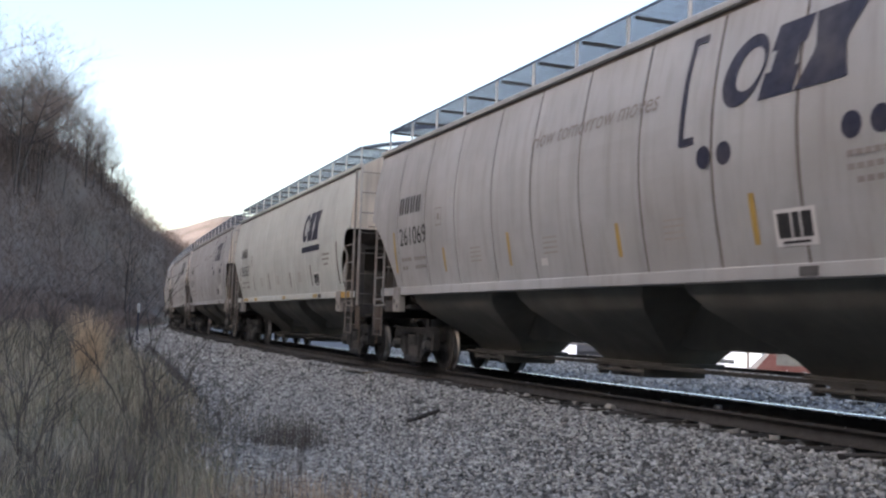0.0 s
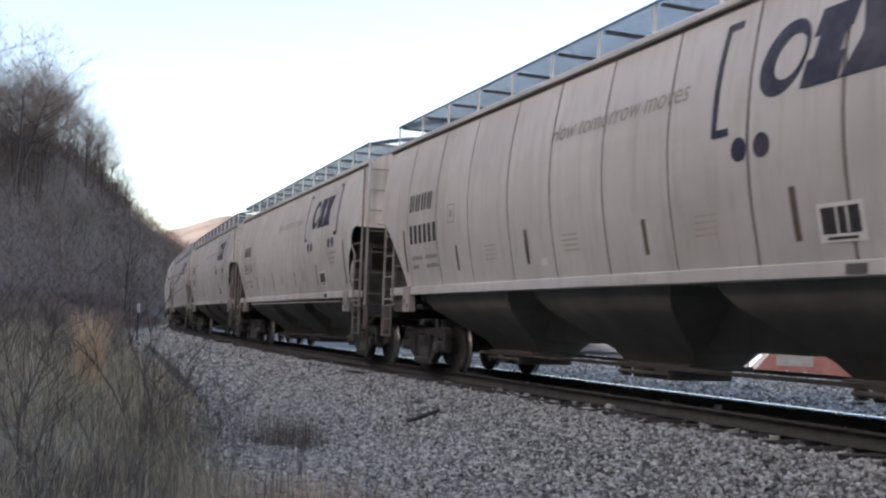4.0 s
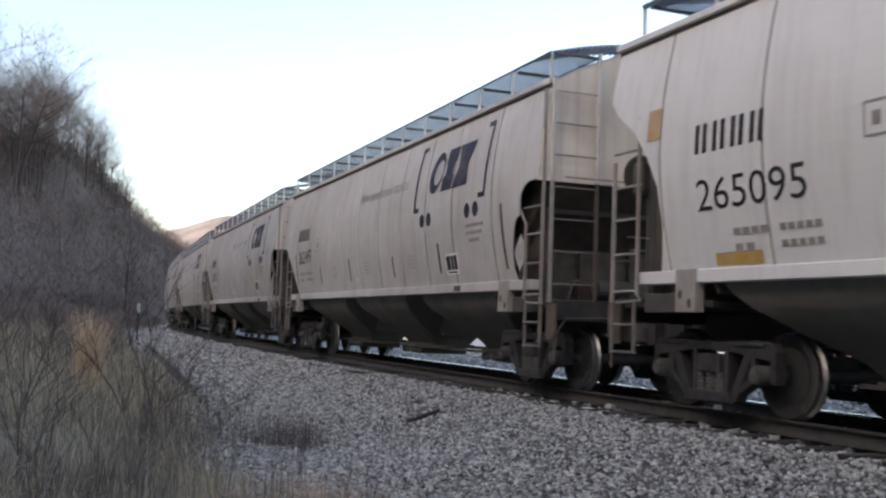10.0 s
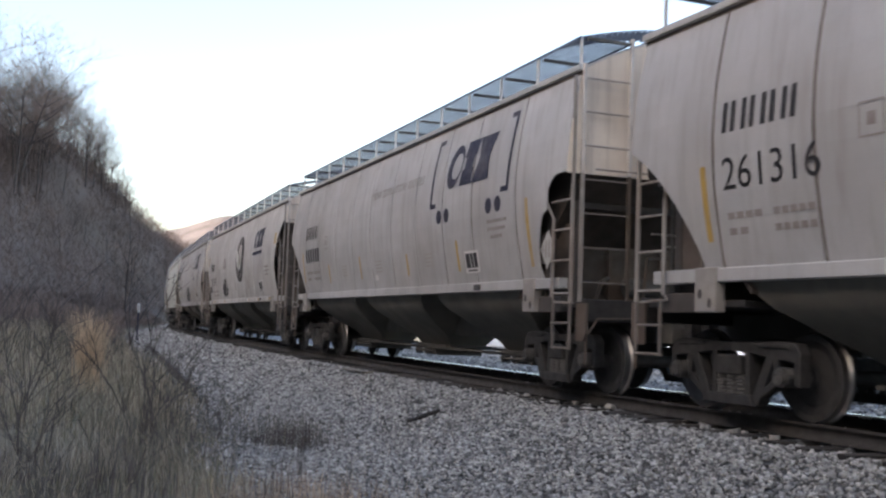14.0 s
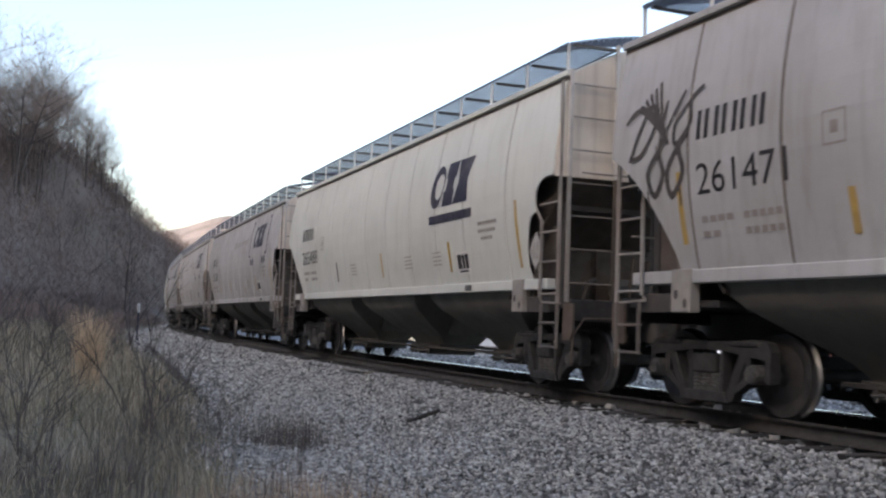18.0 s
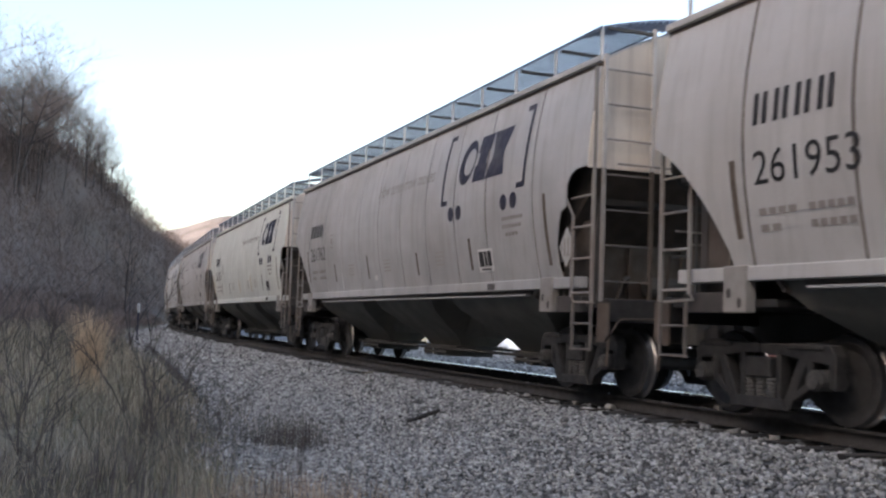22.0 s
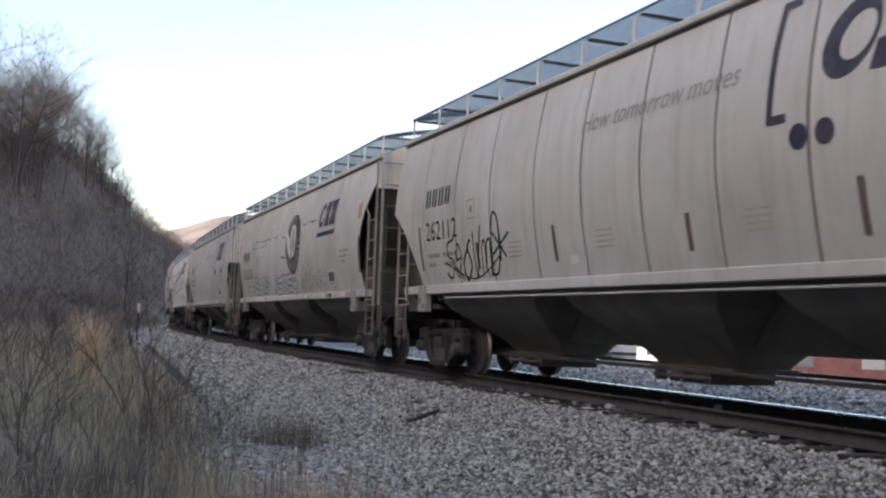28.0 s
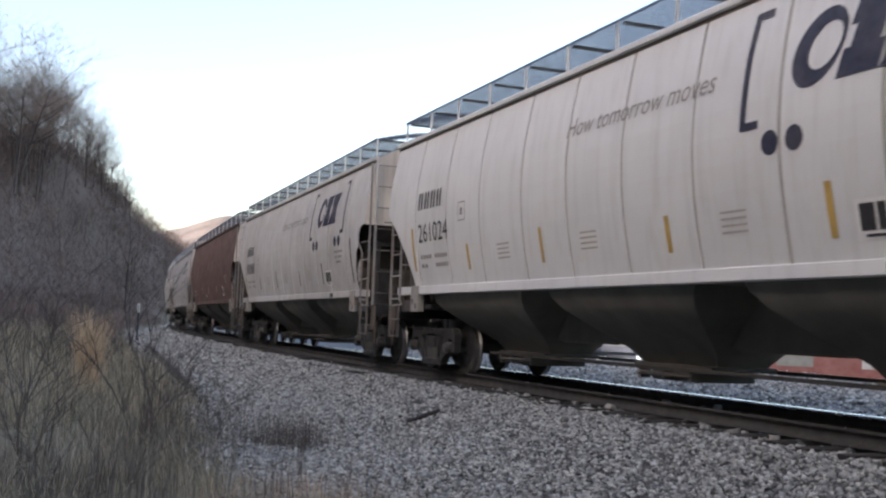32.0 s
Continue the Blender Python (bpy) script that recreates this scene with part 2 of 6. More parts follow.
def quick_mesh(name, verts, faces, material, smooth=False):
    """Large meshes straight from arrays: verts (n, 3), faces (m, k)."""
    verts, faces = np.asarray(verts, np.float32), np.asarray(faces, np.int32)
    me = bpy.data.meshes.new(name)
    me.vertices.add(len(verts))
    me.vertices.foreach_set("co", verts.ravel())
    k = faces.shape[1]
    me.loops.add(faces.size)
    me.loops.foreach_set("vertex_index", faces.ravel())
    me.polygons.add(len(faces))
    me.polygons.foreach_set("loop_start", np.arange(0, faces.size, k, dtype=np.int32))
    if smooth:
        me.polygons.foreach_set("use_smooth", np.ones(len(faces), dtype=bool))
    for mm in (material if isinstance(material, (list, tuple)) else [material]):
        me.materials.append(mm)
    me.update(calc_edges=True)
    me.validate()
    return me


# ---- the line: a long easy curve, rail tops at z = 0 ----
TRACK_Y, TURN, BEND = 8.424, -0.0055, 0.00136
S_GRID = np.arange(-700.0, 560.0, 0.5)


def heading(s):
    s = np.asarray(s, float)
    lo = np.maximum(s, -590.0)
    back = TURN + BEND * lo
    on = np.clip(s, 0, 160)
    ahead = TURN + BEND * (on - on * on / 320)
    return np.where(s < 0, back, ahead)


_h = heading(S_GRID)
_x = np.concatenate([[0], np.cumsum((np.cos(_h[1:]) + np.cos(_h[:-1])) / 4)])
_y = np.concatenate([[0], np.cumsum((np.sin(_h[1:]) + np.sin(_h[:-1])) / 4)])
LINE_X = _x - np.interp(0, S_GRID, _x)
LINE_Y = _y - np.interp(0, S_GRID, _y) + TRACK_Y


def on_line(s, lat=0.0):
    """x, y and heading of the line at s metres; lat is the offset to the far side."""
    h = np.interp(s, S_GRID, _h)
    return np.interp(s, S_GRID, LINE_X) - np.sin(h) * lat, np.interp(s, S_GRID, LINE_Y) + np.cos(h) * lat, h


def offset_of(x, y):
    """Signed distance from the line (negative on the camera's side), for arrays."""
    x, y = np.asarray(x, float).ravel(), np.asarray(y, float).ravel()
    sx, sy, sh = LINE_X[::4], LINE_Y[::4], _h[::4]
    out = np.empty(len(x))
    for i in range(0, len(x), 4000):
        dx, dy = x[i:i + 4000, None] - sx, y[i:i + 4000, None] - sy
        j = np.argmin(dx * dx + dy * dy, axis=1)
        r = np.arange(len(j))
        out[i:i + 4000] = -np.sin(sh[j]) * dx[r, j] + np.cos(sh[j]) * dy[r, j]
        far = np.hypot(dx[r, j], dy[r, j])
        out[i:i + 4000] = np.where(np.abs(out[i:i + 4000]) < far * 0.7, np.sign(out[i:i + 4000]) * far, out[i:i + 4000])
    return out


def smooth(a, b, v):
    t = np.clip((v - a) / (b - a), 0, 1)
    return t * t * (3 - 2 * t)


def ridge_set(d):
    """How far the ridge stands back from the line at d metres up the valley."""
    return np.interp(d, [0, 50, 100, 150, 200, 250, 300, 350], [0, 0.15, 0.87, 1.82, 2.62, 2.82, 1.83, 0])


def ground_height(x, y, lat):
    """The lie of the land: bed, bank, wooded ridge, valley floor and far hills."""
    x, y = np.asarray(x, float), np.asarray(y, float)
    wob = 0.5 * np.sin(x * 0.31 + 1.3 * np.sin(y * 0.4)) * np.sin(y * 0.27 + 0.7) + 0.3 * np.sin(x * 0.9 + y * 0.6)
    z = np.full(x.shape, -1.0)
    near = -lat
    # bank beside the ballast, rising a little further up the line
    bank = smooth(4.6, 8.5, near) * (0.30 + 0.55 * smooth(10, 26, -x)) + 0.10 * wob * smooth(4.5, 7, near)
    z = z + np.where(near > 4, bank, 0)
    # the wooded ridge; its rises out of sight are raised to block the sun
    near = near + ridge_set(-x)
    crest = np.interp(-x, [0, 130, 165, 185, 200, 225, 250, 320, 400, 600], [30, 22, 21.5, 25, 31.5, 31.5, 28.5, 21, 17, 14])
    steep = crest * smooth(9.5, 35, near) + np.interp(-x, [0, 190, 260, 350, 430], [24, 24, 17, 12, 10]) * smooth(35, 66, near)
    open_end = 9.0 * smooth(11, 40, near) + 31 * smooth(32, 62, near)
    hill = open_end + (steep - open_end) * smooth(45, 100, -x)
    # added height behind the crest, out of view, keeps sun off the crowns
    hill = hill + 30 * smooth(48, 88, near) * (1 - smooth(205, 250, -x)) * smooth(60, 110, -x)
    fall = 1 - 0.35 * smooth(90, 300, near)
    z = z + np.where(near > 9.5, hill * fall + 0.8 * wob * smooth(11, 25, near), 0)
    # the far side: level, with hills beyond the valley
    z = z + np.where(lat > 12, 0.10 * wob - 0.1 - 3.3 * smooth(13.5, 30, lat), 0)
    d = np.hypot(x, y)
    ang = np.arctan2(y, -x)
    peak = 71 + 24.5 * np.exp(-((ang - 0.204) / 0.046) ** 2) + 6 * np.sin(ang * 9 + 1) + 2 * np.sin(ang * 40)
    z = z + peak * smooth(520, 1100, d) * (lat > 0) + peak * smooth(700, 1200, d) * (lat <= 0)
    return z


ground_mats = [
    mat("bank_soil_and_thatch", (0.21, 0.185, 0.135), 0.95, dark=0.5, scale=0.8, fine=9, bump=0.8, dist=0.08, dirt=(0.13, 0.135, 0.08), dirt_amount=0.7),
    mat("leaf_litter", (0.172, 0.128, 0.102), 0.95, dark=0.75, scale=0.15, fine=3, bump=0.8, dist=0.3, dirt=(0.085, 0.083, 0.062), dirt_amount=0.4),
    mat("valley_grass", (0.26, 0.23, 0.15), 0.95, dark=0.7, scale=0.15, fine=4, bump=0.5, dist=0.05),
    mat("far_woods", (0.19, 0.16, 0.145), 0.95, dark=0.5, scale=0.03, fine=0.25, bump=0.9, dist=3.0),
]


def make_ground():
    u = np.linspace(-1, 1, 301)
    ax = np.sinh(u * 7.4) / np.sinh(7.4) * 3200
    gx, gy = np.meshgrid(ax - 18.0, ax + 6.0, indexing="ij")
    lat = offset_of(gx, gy).reshape(gx.shape)
    gz = ground_height(gx, gy, lat)
    n = len(ax)
    idx = np.arange(n * n).reshape(n, n)
    faces = np.stack([idx[:-1, :-1], idx[1:, :-1], idx[1:, 1:], idx[:-1, 1:]], -1).reshape(-1, 4)
    me = quick_mesh("ground", np.stack([gx, gy, gz], -1).reshape(-1, 3), faces, ground_mats, smooth=True)
    cl = lat.ravel()[faces[:, 0]]
    d = np.hypot(gx, gy).ravel()[faces[:, 0]]
    rag = 1.2 * np.sin(gx * 0.7 + 2 * np.sin(gy * 0.5)).ravel()[faces[:, 0]] + 0.7 * np.sin(gx * 2.3 + gy * 1.7).ravel()[faces[:, 0]]
    mi = np.where(d > 450, 3, np.where(cl + rag * (gx.ravel()[faces[:, 0]] > -4) < -11, 1, np.where(cl > 8, 2, 0)))
    me.polygons.foreach_set("material_index", mi.astype(np.int32))
    tagged(new("ground", me), "brown winter ground rising to a wooded ridge and far hills", "ground", kind="structure")


make_ground()


def ribbon(name, s, section, material, smooth_shade=False, close=False):
    """A cross-section of (lat, z) drawn along the line at the stations s."""
    sec = np.asarray(section, float)
    k = len(sec)
    h = np.interp(s, S_GRID, _h)
    cx, cy = np.interp(s, S_GRID, LINE_X), np.interp(s, S_GRID, LINE_Y)
    v = np.empty((len(s), k, 3))
    v[:, :, 0] = cx[:, None] - np.sin(h)[:, None] * sec[None, :, 0]
    v[:, :, 1] = cy[:, None] + np.cos(h)[:, None] * sec[None, :, 0]
    v[:, :, 2] = sec[None, :, 1]
    idx = np.arange(len(s) * k).reshape(len(s), k)
    if close:
        idx = np.concatenate([idx, idx[:, :1]], 1)
    f = np.stack([idx[:-1, :-1], idx[1:, :-1], idx[1:, 1:], idx[:-1, 1:]], -1).reshape(-1, 4)
    return quick_mesh(name, v.reshape(-1, 3), f, material, smooth_shade), k


def make_bed():
    s = np.concatenate([np.arange(-690, -60, 2.0), np.arange(-60, 20, 0.4), np.arange(20, 540, 2.0)])
    near = [(-5.2, -1.25), (-4.5, -0.98), (-3.9, -0.86), (-3.2, -0.70), (-2.4, -0.46), (-1.75, -0.25), (-1.48, -0.235), (-1.36, -0.235), (-0.8, -0.235), (0, -0.23), (0.8, -0.235), (1.36, -0.235), (1.48, -0.235), (1.75, -0.25), (2.4, -0.42), (3.0, -0.5)]
    me, k = ribbon("ballast_bed", s, near, [gravel, crib])
    me.polygons.foreach_set("material_index", np.tile(np.array([1 if 6 <= i <= 11 else 0 for i in range(k - 1)], np.int32), len(s) - 1))
    co = np.empty(len(me.vertices) * 3, np.float32)
    me.vertices.foreach_get("co", co)
    co = co.reshape(-1, 3)
    co[:, 2] += 0.03 * np.sin(co[:, 0] * 1.7 + co[:, 1]) * np.sin(co[:, 1] * 2.3 + co[:, 0] * 0.6) + 0.012 * np.sin(co[:, 0] * 5.1) * np.sin(co[:, 1] * 6.7)
    me.vertices.foreach_set("co", co.ravel())
    tagged(new("ballast_bed", me), "bed of grey crushed stone sloping down from the track", "ballast", kind="structure")
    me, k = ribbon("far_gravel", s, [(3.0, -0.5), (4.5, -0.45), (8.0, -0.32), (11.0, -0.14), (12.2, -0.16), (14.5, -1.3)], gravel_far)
    tagged(new("gravel_strip", me), "gravel strip beyond the track, tinted for its sky light", "gravel", kind="structure")


make_bed()

RAIL_SECTION = [(-0.075, -0.178), (0.075, -0.178), (0.075, -0.160), (0.012, -0.140), (0.009, -0.050), (0.036, -0.040), (0.036, -0.008), (0.026, 0.0), (-0.026, 0.0), (-0.036, -0.008), (-0.036, -0.040), (-0.009, -0.050), (-0.012, -0.140), (-0.075, -0.160)]


def make_rails():
    s = np.concatenate([np.arange(-690, -80, 4.0), np.arange(-80, 30, 1.0), np.arange(30, 540, 4.0)])
    for side in (-0.754, 0.754):
        section = list(RAIL_SECTION)
        if side > 0:  # heads tilted towards the gauge side so the far one shows a bright line
            section[7:10] = [(0.030, 0.0), (-0.034, -0.008), (-0.036, -0.011)]
            worn = (7, 8, 9)
        else:
            section[6:9] = [(0.036, -0.011), (0.034, -0.008), (-0.030, 0.0)]
            worn = (5, 6, 7)
        me, k = ribbon("rail", s, [(a + side, z) for a, z in section], [rail_side, rail_top], close=True)
        mi = np.tile(np.array([1 if i in worn else 0 for i in range(k)], np.int32), len(s) - 1)
        me.polygons.foreach_set("material_index", mi)
        tagged(new("rail", me), "rust-brown steel rail with a worn bright head", "rail", "rails of the track", "structure")


make_rails()


# ---- the covered hopper cars ----
SILL_Z, EAVE_Z = 1.50, 4.36


def side_y(z):
    """Half-width of the bellied side at height z."""
    t = min(max((z - SILL_Z) / (EAVE_Z - SILL_Z), 0), 1)
    return 1.50 + 0.20 * math.sin(math.pi * t)


def interp(pts, z):
    """x along a list of (z, x), by height."""
    for (za, xa), (zb, xb) in zip(pts, pts[1:]):
        if za <= z <= zb:
            return xa + (xb - xa) * (z - za) / (zb - za)
    return pts[0][1] if z < pts[0][0] else pts[-1][1]


def side_sheet(x0, x1, sign, rows, gap=0.024, thick=0.012, out=0.0):
    """One bellied sheet between two edges; x0 and x1 are numbers or lists of (z, x)."""
    bm = bmesh.new()
    fr, bk = [], []
    for z in rows:
        a = (interp(x0, z) if isinstance(x0, list) else x0) + gap
        b = (interp(x1, z) if isinstance(x1, list) else x1) - gap
        y = side_y(z) + out
        fr.append([bm.verts.new((a, sign * y, z)), bm.verts.new((b, sign * y, z))])
        bk.append([bm.verts.new((a, sign * (y - thick), z)), bm.verts.new((b, sign * (y - thick), z))])
    for i in range(len(rows) - 1):
        q = (fr[i][0], fr[i][1], fr[i + 1][1], fr[i + 1][0])
        bm.faces.new(q if sign < 0 else q[::-1])
        for c in (0, 1):
            q = (fr[i][c], fr[i + 1][c], bk[i + 1][c], bk[i][c])
            bm.faces.new(q if (c == 0) == (sign < 0) else q[::-1])
    for r in (0, -1):
        q = (fr[r][0], bk[r][0], bk[r][1], fr[r][1])
        bm.faces.new(q if (r == 0) == (sign < 0) else q[::-1])
    return bm


def decal(polys, eps=0.008):
    """Flat marks in (x, z) laid on the bellied near side; polys: a list of outlines."""
    bm = bmesh.new()
    for pts in polys:
        bm.faces.new([bm.verts.new((x, 0, z)) for x, z in pts])
    drape(bm, eps)
    return bm


MARK_X = 0.12  # the marks sit this far forward of the sheet joints


def drape(bm, eps=0.008):
    zs = [v.co.z for v in bm.verts]
    z = math.floor(min(zs) / 0.14) * 0.14 + 0.14
    while z < max(zs):
        bmesh.ops.bisect_plane(bm, geom=list(bm.verts) + list(bm.edges) + list(bm.faces), plane_co=(0, 0, z), plane_no=(0, 0, 1))
        z += 0.14
    for v in bm.verts:
        v.co.y = -(side_y(v.co.z) + eps)
        v.co.x += MARK_X
    bm.normal_update()
    for f in bm.faces:
        if f.normal.y > 0:
            f.normal_flip()


def rect(x0, x1, z0, z1, lean=0.0):
    return [(x0, z0), (x1, z0), (x1 + lean * (z1 - z0), z1), (x0 + lean * (z1 - z0), z1)]


def oval(cx, cz, rx, rz, n=24, a0=0.0, a1=2 * math.pi):
    return [(cx + rx * math.cos(a0 + (a1 - a0) * i / n), cz + rz * math.sin(a0 + (a1 - a0) * i / n)) for i in range(n)]


def stroke(pts, w):
    """A painted line along points, as quads of width w with round-ish joints."""
    out = []
    for (xa, za), (xb, zb) in zip(pts, pts[1:]):
        d = math.hypot(xb - xa, zb - za) or 1e-6
        nx, nz = -(zb - za) / d * w / 2, (xb - xa) / d * w / 2
        ex, ez = (xb - xa) / d * w * 0.3, (zb - za) / d * w * 0.3
        out.append([(xa - ex + nx, za - ez + nz), (xa - ex - nx, za - ez - nz), (xb + ex - nx, zb + ez - nz), (xb + ex + nx, zb + ez + nz)])
    return out


def text_mesh(body, x, z, height, width, shear=0.0):
    """Words on the side: lower left corner, cap height and full width."""
    cu = bpy.data.curves.new("lettering", "FONT")
    cu.body, cu.size, cu.resolution_u = body, 1.0, 3
    ob = bpy.data.objects.new("lettering", cu)
    scene.collection.objects.link(ob)
    me = bpy.data.meshes.new_from_object(ob.evaluated_get(bpy.context.evaluated_depsgraph_get()))
    bpy.data.objects.remove(ob)
    bpy.data.curves.remove(cu)
    bm = bmesh.new()
    bm.from_mesh(me)
    bpy.data.meshes.remove(me)
    xs, ys = [v.co.x for v in bm.verts], [v.co.y for v in bm.verts]
    kx, kz = width / (max(xs) - min(xs)), height / (max(ys) - min(ys))
    for v in bm.verts:
        u, w = (v.co.x - min(xs)) * kx, (v.co.y - min(ys)) * kz
        v.co = (x + u + shear * w, 0, z + w)
    drape(bm)
    return bm


def blocks(x, z, n, w, h, gap, lean=0.0):
    """A row of plain bars in place of letters."""
    return [rect(x + i * (w + gap), x + i * (w + gap) + w, z, z + h, lean) for i in range(n)]


SEAMS = [-6.62, -5.12, -3.70, -2.17, -0.80, 0.62, 2.08, 3.50, 4.83, 6.52]
SEAMS_LONG = [-7.65, -5.9, -4.02, -2.05, -0.12, 1.78, 3.70, 5.57, 7.36]
WB = 0.889  # half the wheelbase of a truck
WHEEL_R = 0.457


def spring_mesh():
    """One coil spring, shared by all trucks: a stack of turns round a core."""
    bm = bmesh.new()
    prof = [(0.01, 0.0)]
    for i in range(5):
        prof += [(0.062, 0.004 + 0.042 * i), (0.066, 0.017 + 0.042 * i), (0.062, 0.030 + 0.042 * i), (0.046, 0.036 + 0.042 * i)]
    lathe(bm, prof + [(0.01, 0.212)], 9)
    bmesh.ops.rotate(bm, verts=bm.verts, matrix=Matrix.Rotation(radians(90), 3, "X"))
    bmesh.ops.recalc_face_normals(bm, faces=bm.faces)
    return mesh_from("spring", bm, under_grey)


SPRING = spring_mesh()


def make_truck(parent, cx):
    """A three-piece freight truck under a car."""
    t = new("truck")
    t.parent = parent
    t.location = (cx, 0, 0)
    for sg in (-1, 1):
        y0, y1 = sg * 0.98, sg * 1.13
        bm = bmesh.new()
        w = WB
        for k in (-1, 1):
            for pts in (
                [(0.0, 0.70), (0.30, 0.69), (w - 0.20, 0.64), (w + 0.20, 0.60), (w + 0.21, 0.70), (w + 0.13, 0.80), (w - 0.06, 0.825), (0.50, 0.805), (0.0, 0.80)],
                [(w + 0.115, 0.62), (w + 0.205, 0.62), (w + 0.20, 0.36), (w + 0.12, 0.38)],
                [(w - 0.20, 0.65), (w - 0.115, 0.65), (w - 0.115, 0.37), (w - 0.19, 0.33)],
                [(0.60, 0.69), (0.72, 0.66), (0.465, 0.14), (0.33, 0.16)],
                [(0.25, 0.22), (0.315, 0.22), (0.315, 0.70), (0.25, 0.70)],
                [(w - 0.115, 0.37), (w - 0.17, 0.45), (0.54, 0.32), (0.50, 0.22)],
            ):
                b2 = bmesh.new()
                prism(b2, [(k * x, z) for x, z in pts], y0, y1)
                bmesh.ops.recalc_face_normals(b2, faces=b2.faces)
                merge(bm, b2)
        prism(bm, [(-0.44, 0.12), (0.44, 0.12), (0.36, 0.235), (-0.36, 0.235)], y0, y1 + sg * 0.04)
        box(bm, -w - 0.05, -0.45, *sorted((y1, y1 + sg * 0.025)), 0.750, 0.800)
        box(bm, 0.45, w + 0.05, *sorted((y1, y1 + sg * 0.025)), 0.750, 0.800)
        bmesh.ops.recalc_face_normals(bm, faces=bm.faces)
        bmesh.ops.bevel(bm, geom=[e for e in bm.edges if e.calc_length() > 0.05], offset=0.010, segments=1, affect="EDGES")
        part("side_frame", bm, truck_steel, t, "dusty dark cast-steel side frame")
        for k in (-0.17, 0.0, 0.17):
            part("spring", SPRING, None, t).location = (k, sg * 1.09, 0.235)
        for k in (-1, 1):
            bm = bmesh.new()
            yy = sg * 1.13
            tube(bm, (k * w, sg * 0.95, WHEEL_R), (k * w, sg * 1.20, WHEEL_R), 0.105, 14)
            tube(bm, (k * w, sg * 1.19, WHEEL_R), (k * w, sg * 1.235, WHEEL_R), 0.085, 12)
            for a in range(3):
                aa = a * 2.094 + 0.5
                tube(bm, (k * w + 0.055 * math.cos(aa), sg * 1.23, WHEEL_R + 0.055 * math.sin(aa)), (k * w + 0.055 * math.cos(aa), sg * 1.25, WHEEL_R + 0.055 * math.sin(aa)), 0.018, 6)
            part("bearing_cap", bm, cap_grey, t, "pale grey bearing cap")
    bm = bmesh.new()
    box(bm, -0.20, 0.20, -1.17, 1.17, 0.44, 0.655, 0.02)
    box(bm, -0.26, 0.26, -0.45, 0.45, 0.62, 0.84, 0.02)
    part("bolster", bm, truck_steel, t)
    bm = bmesh.new()
    for k in (-1, 1):
        box(bm, k * 0.52 - 0.05, k * 0.52 + 0.05, -0.95, 0.95, 0.36, 0.46, 0.01)
        for sg in (-1, 1):
            box(bm, k * 0.50 - 0.04, k * 0.50 + 0.05, sg * 0.82 - 0.09, sg * 0.82 + 0.09, 0.30, 0.60, 0.015)
    part("brake_beam", bm, under_grey, t)
    sets = []
    for k in (-1, 1):
        ax = new("wheelset", WHEELSET)
        ax.parent = t
        ax.location = (k * WB, 0, WHEEL_R)
        sets.append(ax)
    return t, sets


def wheel_meshes():
    """Wheel and axle shared by all trucks: plate, rim with flange, bright tread, axle."""
    bm = bmesh.new()
    for sg in (-1, 1):
        prof = [(0.10, 0.83), (0.12, 0.79), (0.30, 0.765), (0.385, 0.80), (0.445, 0.80), (0.452, 0.796), (0.4571, 0.72), (0.485, 0.69), (0.482, 0.665), (0.40, 0.665), (0.385, 0.69), (0.28, 0.715), (0.13, 0.69), (0.11, 0.66)]
        b2 = bmesh.new()
        lathe(b2, prof, 26)
        merge(bm, b2, Matrix.Scale(sg, 4, (0, 1, 0)))
    tube(bm, (0, -1.0, 0), (0, 1.0, 0), 0.085, 14)
    bmesh.ops.recalc_face_normals(bm, faces=bm.faces)
    bm.normal_update()
    for f in bm.faces:
        c = f.calc_center_median()
        r = math.hypot(c.x, c.z)
        if 0.447 < r < 0.474 and abs(c.y) > 0.69:
            f.material_index = 1
    return mesh_from("wheelset", bm, [wheel_steel, tread_steel])


WHEELSET = wheel_meshes()


